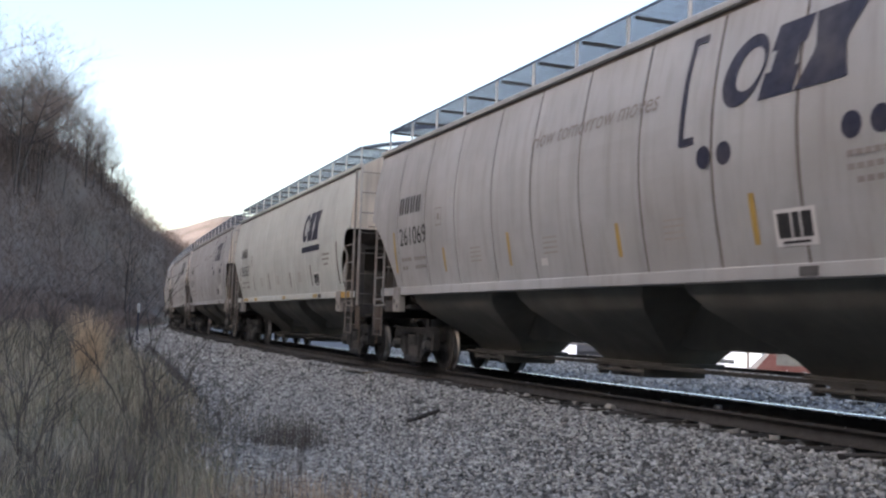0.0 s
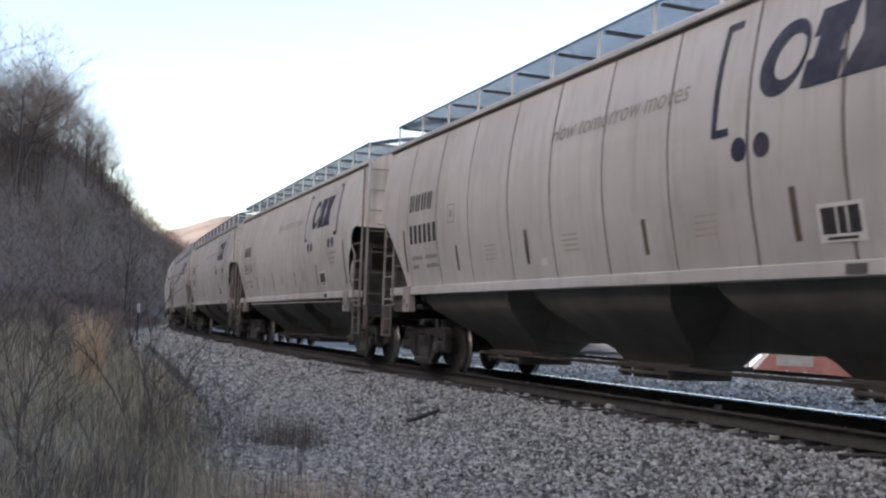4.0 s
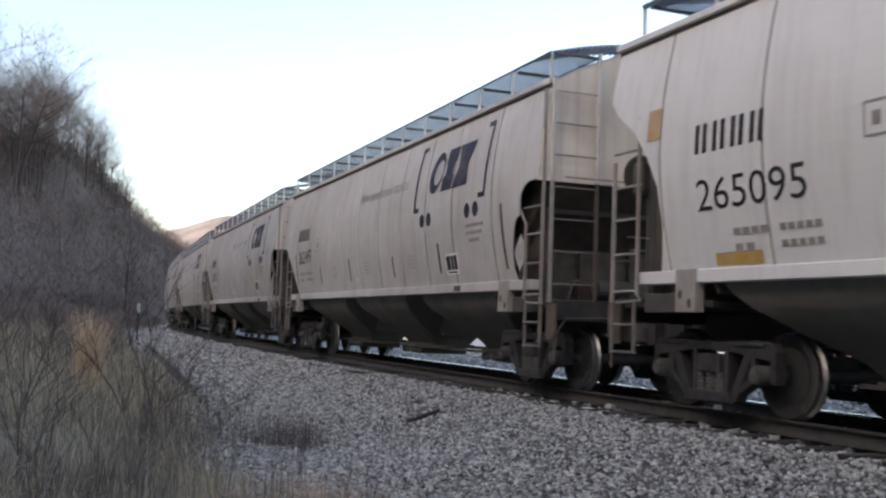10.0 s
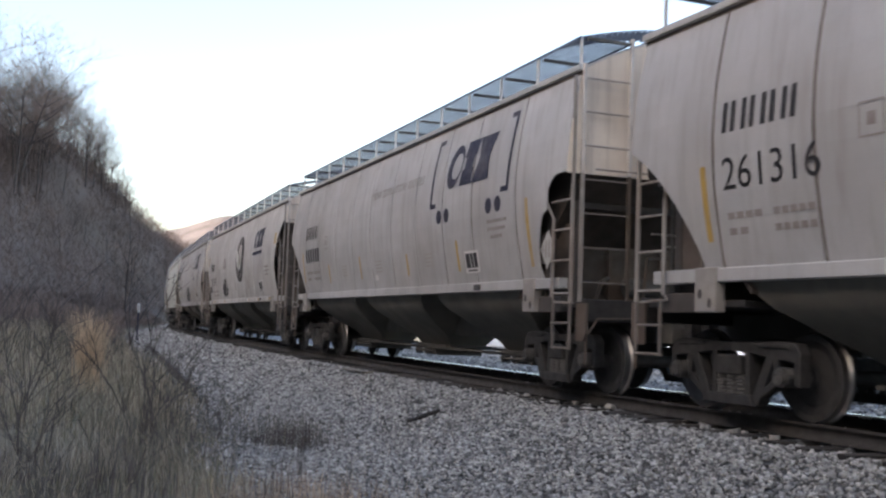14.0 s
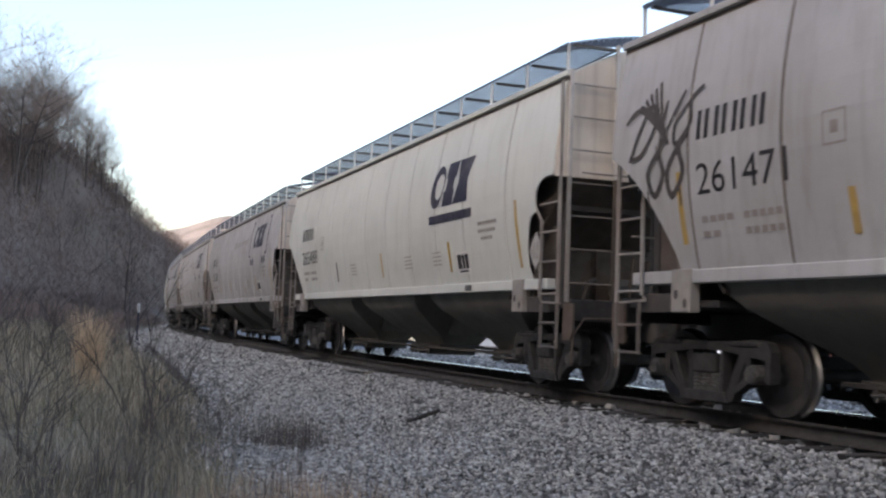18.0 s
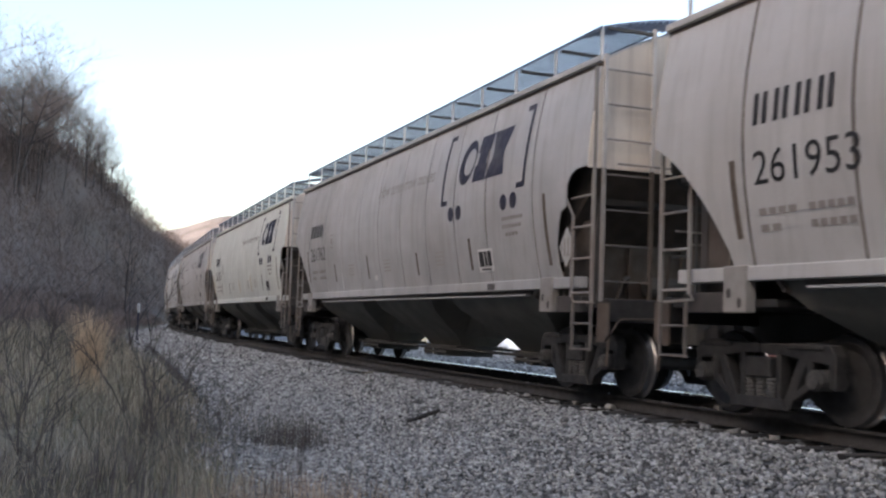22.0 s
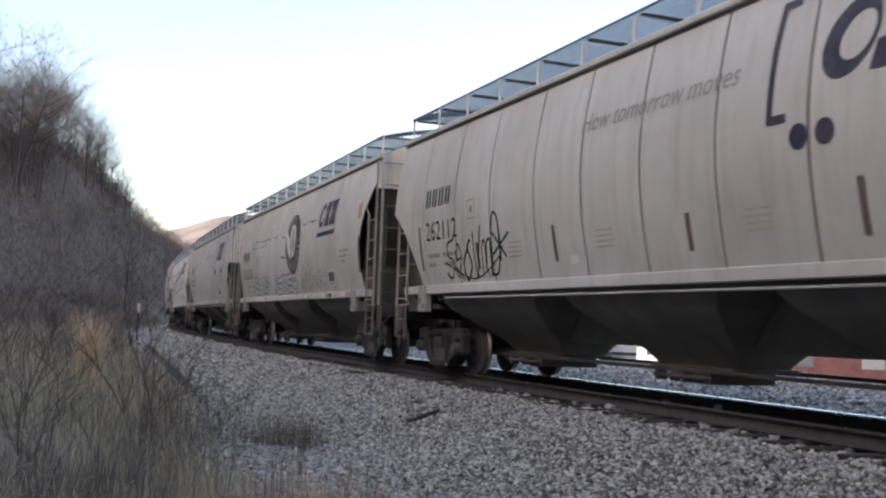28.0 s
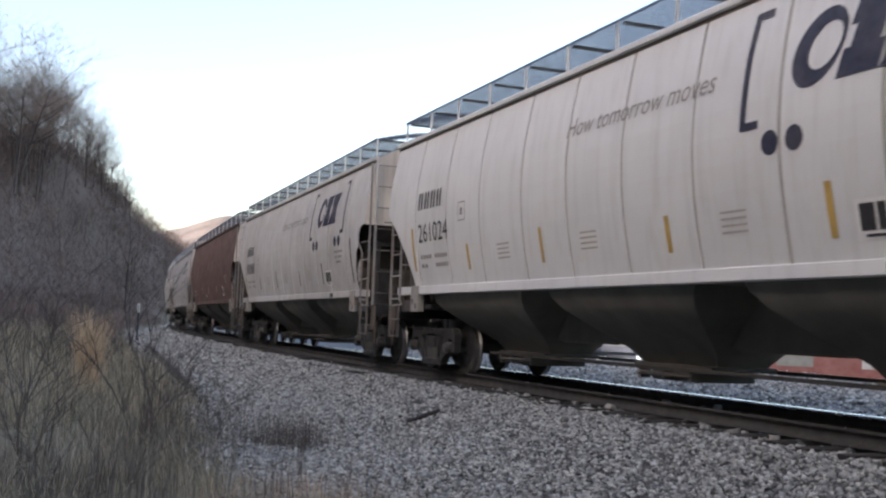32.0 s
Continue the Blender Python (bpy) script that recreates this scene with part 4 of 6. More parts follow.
    part("stencil_patch", decal([rect(-1.32, -1.12, 1.76, 1.86)]), white_mark, root, "small white patch")
    if kind == "bracket":
        bracket_marks(root)
    elif kind == "bar":
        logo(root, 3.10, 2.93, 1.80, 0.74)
        part("logo_bar", decal([rect(3.12, 5.10, 2.65, 2.80)]), navy, root, "navy bar")
    else:
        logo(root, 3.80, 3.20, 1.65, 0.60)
        part("logo_bar", decal([rect(3.74, 5.48, 2.97, 3.08)]), navy, root, "navy bar")
        emblem(root, 0.85, 2.99)
        part("inspection_patch", decal([rect(7.55, 7.84, 3.14, 3.48)]), yellow_mark, root, "yellow square patch")
        part("inspection_patch", decal([rect(-8.02, -7.76, 3.08, 3.44)]), patch_mark, root, "yellow square patch")
        for x0, w in ((6.3, 0.95), (-6.9, 0.75), (4.35, 0.35), (2.4, 0.3), (-3.6, 0.5)):
            part("reflector_strip", decal([rect(x0, x0 + w, 1.60, 1.73)]), yellow_mark, root, "yellow reflector strip")
        part("hazard_mark", decal([[(-3.35, 1.95), (-3.2, 1.66), (-3.05, 1.95), (-3.2, 2.24)]]), black_mark, root, "black diamond mark")
    # placard on the cut-away corner
    if not long:
        bm = bmesh.new()
        box(bm, 7.25, 7.65, -1.585, -1.575, 1.78, 2.18)
        pl = part("placard_board", bm, end_black, root)
        part("placard", flat_on(-1.592, [[(7.21, 1.98), (7.43, 1.70), (7.65, 1.98), (7.43, 2.26)]]), placard_paint, pl, "white diamond placard")
        part("placard_print", flat_on(-1.596, [rect(7.36, 7.40, 1.85, 2.10), rect(7.46, 7.50, 1.85, 2.10), [(7.26, 1.98), (7.31, 1.91), (7.31, 2.05)], [(7.60, 1.98), (7.55, 2.05), (7.55, 1.91)]]), grey_mark, pl)
    make_truck(root, -bog_rear)
    make_truck(root, bog)
    return root


def bracket_marks(root, left=2.88, right=6.18, dots=(3.25, 3.60, 5.42, 5.77), dot_z=2.76, logo_x=3.52, words=(-0.82, 3.1)):
    """Logo between two brackets over four dots, with the slogan beside it."""
    for pts in ([(left + 0.24, 4.12), (left + 0.03, 4.12), (left - 0.02, 3.7), (left - 0.05, 2.97), (left + 0.17, 2.97)], [(right - 0.20, 4.12), (right, 4.12), (right - 0.02, 3.7), (right - 0.06, 2.97), (right - 0.28, 2.97)]):
        part("bracket_mark", decal([q for q in stroke(pts, 0.085)]), navy, root, "navy bracket mark")
    for x in dots:
        part("dot_mark", decal([oval(x, dot_z, 0.125, 0.125)]), navy, root, "navy dot")
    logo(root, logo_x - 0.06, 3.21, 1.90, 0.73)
    part("slogan", text_mesh("How tomorrow moves", words[0] - 0.14, 3.45, 0.25, words[1] + 0.16, 0.25), grey_mark, root, "grey slanted slogan lettering")


def flat_on(y, polys):
    bm = bmesh.new()
    for pts in polys:
        f = bm.faces.new([bm.verts.new((x, y, z)) for x, z in pts])
        f.normal_update()
        if f.normal.y > 0:
            f.normal_flip()
    return bm


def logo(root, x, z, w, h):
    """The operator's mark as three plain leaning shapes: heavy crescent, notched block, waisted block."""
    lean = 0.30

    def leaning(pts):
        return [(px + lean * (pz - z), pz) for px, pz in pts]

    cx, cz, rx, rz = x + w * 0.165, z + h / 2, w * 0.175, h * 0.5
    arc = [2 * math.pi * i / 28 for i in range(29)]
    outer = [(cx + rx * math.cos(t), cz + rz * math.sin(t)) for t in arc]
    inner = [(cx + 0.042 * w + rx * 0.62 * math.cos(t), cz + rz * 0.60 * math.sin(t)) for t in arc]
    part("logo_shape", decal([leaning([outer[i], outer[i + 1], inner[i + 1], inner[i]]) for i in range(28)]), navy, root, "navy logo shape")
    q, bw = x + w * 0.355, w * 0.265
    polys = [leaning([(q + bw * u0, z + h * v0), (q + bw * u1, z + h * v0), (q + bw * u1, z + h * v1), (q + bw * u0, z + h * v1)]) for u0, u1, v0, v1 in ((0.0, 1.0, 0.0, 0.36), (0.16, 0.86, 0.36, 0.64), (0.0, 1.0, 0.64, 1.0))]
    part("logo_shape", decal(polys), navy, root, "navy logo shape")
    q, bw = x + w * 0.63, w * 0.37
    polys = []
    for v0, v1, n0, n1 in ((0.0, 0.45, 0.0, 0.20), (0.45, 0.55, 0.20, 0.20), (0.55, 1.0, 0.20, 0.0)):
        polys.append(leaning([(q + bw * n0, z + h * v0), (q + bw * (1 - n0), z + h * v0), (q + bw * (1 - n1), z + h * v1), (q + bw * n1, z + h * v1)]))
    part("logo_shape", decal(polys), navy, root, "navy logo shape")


def emblem(root, cx, cz):
    """The round emblem: dark disc with gold rays and a plain leafy shape."""
    e = part("round_emblem", decal([oval(cx, cz, 0.93, 0.83, 40)]), black_mark, root, "dark oval emblem with gold rays")
    rays = []
    for i in range(24):
        a = 2 * math.pi * i / 24 + 0.1
        if 0.1 < a < 1.3:
            continue
        for r0, r1, w in ((0.60, 0.92, 0.05),):
            c, s = math.cos(a), math.sin(a)
            rays.append([(cx + 0.93 * r0 * c - w * s * 0.5, cz + 0.83 * r0 * s + w * c * 0.5), (cx + 0.93 * r0 * c + w * s * 0.5, cz + 0.83 * r0 * s - w * c * 0.5), (cx + 0.93 * r1 * c + w * s, cz + 0.83 * r1 * s - w * c), (cx + 0.93 * r1 * c - w * s, cz + 0.83 * r1 * s + w * c)])
    for ray in rays:
        part("emblem_ray", decal([ray], 0.011), gold_mark, e, "gold ray")
    part("emblem_leaf", decal([oval(cx + 0.02, cz + 0.08, 0.40, 0.46, 20)], 0.013), white_mark, e, "white husk shape")
    part("emblem_leaf", decal([[(cx - 1.0, cz + 0.42), (cx - 0.75, cz + 0.40), (cx - 0.35, cz + 0.12), (cx - 0.05, cz - 0.38), (cx - 0.42, cz - 0.12), (cx - 0.70, cz + 0.12)], [(cx - 0.85, cz + 0.18), (cx - 0.45, cz + 0.0), (cx - 0.1, cz - 0.48), (cx - 0.5, cz - 0.25)]], 0.016), white_mark, e, "white husk shape")
    part("emblem_leaf", decal([oval(cx + 0.05, cz + 0.12, 0.22, 0.34, 18)], 0.017), faint_mark, e, "grey kernel shape")
    part("emblem_leaf", decal([[(cx - 0.30, cz + 0.28), (cx - 0.16, cz - 0.05), (cx + 0.0, cz - 0.35), (cx - 0.14, cz - 0.30), (cx - 0.30, cz - 0.02)], [(cx + 0.30, cz + 0.30), (cx + 0.26, cz - 0.05), (cx + 0.10, cz - 0.38), (cx + 0.36, cz - 0.10)]], 0.02), green_mark, e, "green leaf shape")


# train order: number, style, paint, reflector colour ("" where it cannot be read: plain bars)
TRAIN = [
    ("261069", "bracket", "grey", "y"), ("265507", "bar", "cream", "b"), ("262931", "bracket", "grey", "b"), ("", "bracket", "beige", "b"),
    ("261914", "bracket", "beige", "b"), ("262840", "bracket", "grey", "b"), ("262671", "bracket", "grey", "b"), ("265095", "emblem", "white", "n"),
    ("262497", "bracket", "beige", "b"), ("261061", "bracket", "grey", "y"), ("261316", "bracket", "grey", "y"), ("", "bracket", "grey", "y"),
    ("265190", "emblem", "beige", "n"), ("261471", "bracket", "grey", "y"), ("265488", "bar", "pale", "y"), ("261560", "bracket", "grey", "y"),
    ("261953", "bracket", "beige", "b"), ("261762", "bracket", "grey", "b"), ("262063", "bracket", "pale", "b"), ("262281", "bracket", "beige", "b"),
    ("", "emblem", "white", "n"), ("262112", "bracket", "beige", "b"), ("265030", "emblem", "beige", "n"), ("262702", "bracket", "grey", "b"),
    ("261024", "bracket", "cream2", "y"), ("", "bracket", "beige", "b"), ("", "bar", "brown", "b"), ("", "bracket", "grey", "b"), ("", "bracket", "beige", "b"),
]
PAINTS = {"grey": paint_grey, "beige": paint_beige, "cream": paint_cream, "white": paint_white, "cream2": paint_white, "pale": paint_pale, "brown": paint_brown}
WORDS = {"grey": "grimy grey-beige", "beige": "dusty beige", "cream": "pale cream", "white": "clean off-white", "cream2": "light off-white", "pale": "clean pale cream", "brown": "dull oxide-brown"}
STYLE = {"bracket": "navy logo between brackets", "bar": "navy logo over a bar", "emblem": "round dark emblem"}


def repaint(car, paint):
    for o in car.children_recursive:
        if o.type == "MESH" and o.data.materials and o.data.materials[0] is paint_beige and paint is not paint_beige:
            o.material_slots[0].link = "OBJECT"
            o.material_slots[0].material = paint


NUM_BAR = (-6.62, 2.94, 2.32, 1.58)
NUM_EMBLEM = (-7.10, 2.80, 2.18, 1.68)


def add_number(car, number, style, paint, refl):
    """The running number, the mark above it as plain bars, and the reflectors."""
    if paint == "brown":
        for o in [o for o in car.children if o.name.split(".")[0] in ("logo_shape", "logo_bar")]:
            bpy.data.objects.remove(o)
        return
    x0, mz, nz, nw = {"bracket": (-6.58, 2.96, 2.36, 1.42), "bar": NUM_BAR, "emblem": NUM_EMBLEM}[style]
    tagged(part("reporting_mark", decal([rect(x0 + k + j, x0 + k + j + 0.07, mz, mz + 0.32, 0.05) for k in (0, 0.30, 0.60, 0.90) for j in (0, 0.13)]), black_mark, car, "black lettering bars"), kind="stuff")
    if number:
        part("car_number", text_mesh(number, x0, nz, 0.34, nw), black_mark, car, "black painted running number")
    else:
        tagged(part("car_number", decal(blocks(x0, nz, 6, 0.13, 0.34, nw / 6 - 0.13)), black_mark, car, "black lettering bars"), kind="stuff")
    if refl != "n":
        rows = ((-6.95, 1.85, 2.65), (-4.42, 1.80, 2.22), (-1.78, 1.80, 2.30), (1.35, 1.78, 2.2), (3.95, 1.78, 2.3), (6.75, 1.75, 2.75))
        if paint == "pale" and style == "bracket":
            rows = ((-7.35, 1.85, 2.65), (-5.10, 1.78, 2.20), (-3.05, 1.78, 2.22), (-0.60, 1.78, 2.25), (1.90, 1.78, 2.35), (4.1, 1.78, 2.3), (6.75, 1.75, 2.75))
        if paint == "pale" and style == "bar":
            rows = ((-3.35, 1.80, 2.25), (0.12, 1.80, 2.30), (3.95, 1.78, 2.3), (6.75, 1.75, 2.75))
        for x, z0, z1 in rows:
            dull = x == -3.35 or refl != "y" and not (paint == "pale" and x in (-7.35, -0.60, 1.90))
            part("reflector_strip", decal([rect(x + 0.02, x + 0.11, z0, z1, -0.03)]), brown_mark if dull else yellow_mark, car, "grimy brown reflector strip" if dull else "faded yellow reflector strip")


GLYPHS = (((0, 0), (0.05, 1.0), (0.55, 0.95), (0.8, 0.5), (0.5, 0.05), (0.0, 0.0)), ((0.75, 0.5), (0.1, 0.45), (0.35, 0.8), (0.7, 0.5), (0.3, 0.05), (0.0, 0.3), (0.8, 0.0)),
          ((0.0, 0.0), (0.1, 0.7), (0.3, 0.8), (0.4, 0.1), (0.5, 0.75), (0.75, 0.8), (0.85, 0.0)), ((0.4, 0.75), (0.0, 0.4), (0.35, 0.0), (0.75, 0.35), (0.4, 0.75), (0.7, 0.95)),
          ((0.8, 0.9), (0.1, 0.8), (0.2, 0.5), (0.75, 0.4), (0.5, 0.0), (-0.1, 0.1)), ((0.0, 0.9), (0.35, 0.1), (0.45, 0.15), (0.8, 1.0), (0.75, 0.6)))


def smooth_line(pts, n=4):
    """A soft curve through points."""
    out = []
    for i in range(len(pts) - 1):
        p = [pts[max(i - 1, 0)], pts[i], pts[i + 1], pts[min(i + 2, len(pts) - 1)]]
        for k in range(n):
            t = k / n
            out.append(tuple(0.5 * (2 * b + (c - a) * t + (2 * a - 5 * b + 4 * c - d) * t * t + (3 * b - a - 3 * c + d) * t ** 3) for a, b, c, d in zip(*p)))
    return out + [pts[-1]]


def scribble(seed, x0, x1, z0, z1, n, slant=0.15, w0=0.055):
    """Loose spray-painted strokes that spell nothing, with short runs of paint."""
    rg = random.Random(seed)
    out = []
    step = (x1 - x0) / n
    for i in range(n):
        g = rg.choice(GLYPHS)
        tall, low = rg.uniform(0.75, 1.05), rg.uniform(-0.06, 0.12)
        pts = []
        for u, v in g:
            z = z0 + (z1 - z0) * (low + v * tall)
            pts.append((x0 + step * (i + (u + rg.uniform(-0.06, 0.06)) * 1.08) + slant * (z - z0), z))
        out += stroke(smooth_line(pts), w0 * rg.uniform(0.7, 1.15))
        if rg.random() < 0.5:
            u = x0 + step * (i + rg.uniform(0.1, 0.8))
            out += stroke([(u, z0 + 0.1), (u + 0.01, z0 - rg.uniform(0.02, 0.14))], w0 * 0.45)
    if n > 3:  # one long flourish through the middle
        out += stroke(smooth_line([(x0, z0 + (z1 - z0) * 0.3), ((x0 + x1) / 2, z0 - 0.04), (x1 - step * 0.5, z0 + (z1 - z0) * 0.25), (x1 + step * 0.3, (z0 + z1) / 2)]), w0 * 0.6)
    return out


def make_train():
    masters = {k: make_car(k) for k in ("bracket", "bar", "emblem")}
    used = set()
    end = -20.62
    for i, (number, style, paint, refl) in enumerate(TRAIN):
        length, half = (19.1, 8.66) if style == "emblem" else (17.9, 8.0)
        if i:
            end -= length
        bogie = 7.15 if style == "emblem" else 6.78
        if style in used:
            car = copy_thing(masters[style], Matrix.Identity(4))
        else:
            car = masters[style]
        used.add(style)
        CARS.append(car)
        s0 = end + half + NUDGE.get(i, 0.0)
        MAIN_MOTION.append((car, s0, bogie))
    for car, (number, style, paint, refl) in zip(CARS, TRAIN):
        repaint(car, PAINTS[paint])
        car["label"] = WORDS[paint] + " covered hopper car with " + STYLE[style] if paint != "brown" else "dull oxide-brown covered hopper car, plain sided"
        add_number(car, number, style, paint, refl)
        if refl == "y":
            for o in car.children:
                if o.name.split(".")[0] == "stencil_patch":
                    o.location.x = 0.6


def plainer_sides():
    """The pale cars have tight, faint sheet joints."""
    for car, (number, style, paint, refl) in zip(CARS, TRAIN):
        if paint in ("cream", "cream2", "white", "pale"):
            for o in car.children:
                if o.name.split(".")[0] == "inner_shell":
                    o.material_slots[0].link = "OBJECT"
                    o.material_slots[0].material = seam_pale if paint == "pale" and style == "bar" else seam_light


def later_marks(car):
    """One pale car carries its marks further along the side."""
    for o in [o for o in car.children if o.name.split(".")[0] in ("bracket_mark", "dot_mark", "logo_shape", "slogan")]:
        bpy.data.objects.remove(o)
    bracket_marks(car, 3.66, 6.50, (4.0, 4.36, 5.53, 5.88), 2.71, 4.12, (0.13, 3.15))
    for o in car.children:
        if o.name.split(".")[0] == "routing_sticker":
            o.location.x += 0.5


def move_prints(car, places):
    """The faint lines of small print stand elsewhere on two pale cars."""
    for o in car.children:
        if o.name.split(".")[0] == "fine_print":
            x0 = min(v.co.x for v in o.data.vertices)
            o.location.x += places[0 if x0 < -2 else 1 if x0 < 1 else 2] - x0


def sill_reflectors(car):
    """Two of the long cars carry their reflectors on the sill, and a weathered emblem."""
    for o in [o for o in car.children if o.name.split(".")[0] == "reflector_strip"]:
        bpy.data.objects.remove(o)
    for x0, w in ((6.3, 0.55), (-6.9, 0.45), (4.35, 0.25), (2.4, 0.2), (-3.6, 0.3)):
        part("reflector_strip", flat_on(-1.549, [rect(x0, x0 + w, 1.455, 1.545)]), patch_mark, car, "dull yellow reflector strip on the sill")
        part("reflector_strip", flat_on(-1.549, [rect(x0 - 0.32, x0 - 0.02, 1.455, 1.545)]), white_mark, car, "white reflector strip on the sill")
    for e in [o for o in car.children if o.name.split(".")[0] == "round_emblem"]:
        e["label"] = "dark weathered oval emblem with faded rays"
        for o in e.children:
            if o.name.split(".")[0] == "emblem_ray":
                o.material_slots[0].link = "OBJECT"
                o.material_slots[0].material = grey_mark
                o["label"] = "faded grey ray"


def add_lips():
    """Some cars have a pale lip under the sill; a black strip paints the dark gap above it."""
    for i in (4, 16, 17, 21, 23):
        bm = bmesh.new()
        box(bm, -5.9, 6.0, -1.50, -1.40, 1.335, 1.365, 0.005)
        part("sill_lip", bm, paint_grey, CARS[i], "thin pale lip under the sill")
        bm = bmesh.new()
        box(bm, -6.0, 6.1, -1.435, -1.42, 1.365, 1.43)
        part("sill_slot", bm, end_black, CARS[i], "black strip for the dark gap under the sill")


def add_graffiti():
    """Spray paint and patches that single cars carry."""
    def put(i, name, bm, mm, label):
        tagged(part(name, bm, mm, CARS[i], label), kind="stuff")
        if "spray paint" not in CARS[i]["label"]:
            CARS[i]["label"] = CARS[i]["label"].replace(" covered hopper car", " spray paint marked hopper car")
    put(13, "graffiti", decal(scribble(1, -1.6, 0.75, 1.68, 2.4, 6), 0.010), black_mark, "black looping spray strokes")
    put(13, "graffiti", decal(scribble(41, -1.2, 0.5, 1.75, 2.5, 4, 0.3, 0.04), 0.012), black_mark, "black looping spray strokes")
    put(13, "graffiti", decal(scribble(2, -7.85, -6.75, 2.9, 3.6, 3, 0.5, 0.06) + scribble(12, -7.55, -6.8, 2.4, 3.2, 2, 0.2, 0.07) + [q for k in range(8) for q in stroke(smooth_line([(-7.1 - 0.03 * k, 3.0 + 0.03 * k), (-7.25 - 0.07 * k, 3.35 + 0.02 * k), (-7.35 - 0.09 * k, 3.75 - 0.055 * k)]), 0.05)], 0.010), end_black, "black spray strokes")
    put(16, "graffiti", decal(scribble(3, -0.35, 0.85, 1.68, 2.28, 4, 0.1, 0.03), 0.010), black_mark, "thin black spray strokes")
    put(12, "graffiti", decal(scribble(4, -3.8, -2.3, 1.74, 2.3, 6), 0.010), black_mark, "black spray strokes")
    put(12, "graffiti", decal(scribble(9, -3.4, -2.6, 2.8, 3.25, 4), 0.010), grey_mark, "grey spray strokes")
    part("patch", decal([rect(-7.6, -7.08, 1.9, 2.17)], 0.009), black_mark, CARS[12], "black stencil patch")
    put(21, "graffiti", decal(scribble(5, -5.75, -3.5, 1.68, 2.55, 6, 0.15, 0.045), 0.010), black_mark, "black spray strokes")
    put(21, "graffiti", decal(stroke([(-3.75, 2.0), (-3.15, 2.3)], 0.04) + stroke([(-3.7, 2.32), (-3.3, 1.95)], 0.04) + stroke([(-3.5, 2.38), (-3.5, 1.9)], 0.04), 0.012), black_mark, "black star of spray strokes")
    for seed, x0, x1, n in ((6, -5.15, -2.9, 5), (7, -2.0, 1.1, 6)):
        put(22, "graffiti", decal(scribble(seed, x0, x1, 1.68, 2.18, n, 0.12, 0.17), 0.010), black_mark, "black spray outlines")
        put(22, "graffiti", decal(scribble(seed, x0, x1, 1.68, 2.18, n, 0.12, 0.11), 0.014), silver_spray, "silver rounded spray shapes")
    put(22, "graffiti", decal(scribble(8, 1.7, 3.3, 1.68, 2.35, 4, 0.05, 0.03) + scribble(18, 3.35, 4.6, 1.72, 2.2, 3, 0.1, 0.03), 0.012), grey_mark, "faint grey spray outlines")
    rg = random.Random(22)
    for x0, x1, z0, z1 in ((-5.5, -4.2, 3.28, 3.40), (-5.5, -4.6, 3.1, 3.2), (-4.0, -2.65, 3.28, 3.38), (-3.9, -3.2, 3.08, 3.2), (-0.8, -0.4, 2.58, 2.68), (-2.0, -1.5, 3.3, 3.35), (-0.65, -0.3, 3.22, 3.28), (1.9, 3.3, 3.42, 3.46)):
        zm, x, bits = z0 + (z1 - z0) * 0.72, x0, []
        while x < x1:  # ragged flakes along the scrape
            w, h = rg.uniform(0.08, 0.3), rg.uniform(0.012, 0.045)
            dz = rg.uniform(-0.03, 0.03)
            bits.append([(x, zm + dz - h * 0.4), (x + w * 0.5, zm + dz - h), (x + w, zm + dz - h * 0.2), (x + w * 0.8, zm + dz + h * 0.7), (x + w * 0.2, zm + dz + h)])
            x += w * rg.uniform(0.7, 1.25)
        part("scrape", decal(bits, 0.009), rust, CARS[22], "ragged brown rusted scrape")
    for x0, x1 in ((-6.6, -5.65), (-4.43, -3.95), (0.2, 0.6), (4.1, 4.6)):
        part("reflector_strip", flat_on(-1.549, [rect(x0, x1, 1.45, 1.555)]), yellow_mark, CARS[1], "orange reflector strip on the sill")
    part("reflector_strip", flat_on(-1.549, [rect(6.5, 7.75, 1.42, 1.56)]), orange_mark, CARS[1], "orange reflector strip on the sill")
    for o in CARS[22].children:
        if o.name.split(".")[0] == "inspection_patch" and o.data.vertices[0].co.x > 0:
            o.material_slots[0].link = "OBJECT"
            o.material_slots[0].material = patch_mark
            o["label"] = "worn tan square patch"
    for o in CARS[22].children:
        if o.name.split(".")[0] == "slope_sheet":
            o.material_slots[0].link = "OBJECT"
            o.material_slots[0].material = dusty_plate
            o["label"] = "dusty brown slope sheet"
    part("paint_run", decal([[(-7.50, 1.70), (-7.38, 1.68), (-7.43, 2.15), (-7.46, 2.62), (-7.56, 2.60), (-7.53, 2.1)]], 0.009), yellow_mark, CARS[22], "dull yellow run of paint")
    put(22, "graffiti", decal(scribble(31, -8.05, -7.0, 3.66, 3.98, 3, 0.2, 0.03), 0.010), faint_mark, "faint pale spray strokes")
    part("rust_stain", decal([[(7.52, 1.95), (7.63, 1.95), (7.72, 2.75), (7.62, 2.75)]], 0.009), rust, CARS[22], "rust-brown run of stain")
    part("belt_line", decal([rect(-7.6, 2.3, 3.60, 3.615)], 0.007), faint_mark, CARS[22], "faint level seam line")
    put(2, "graffiti", decal(scribble(10, 4.95, 5.9, 1.8, 2.3, 4), 0.010), white_mark, "pale spray strokes")


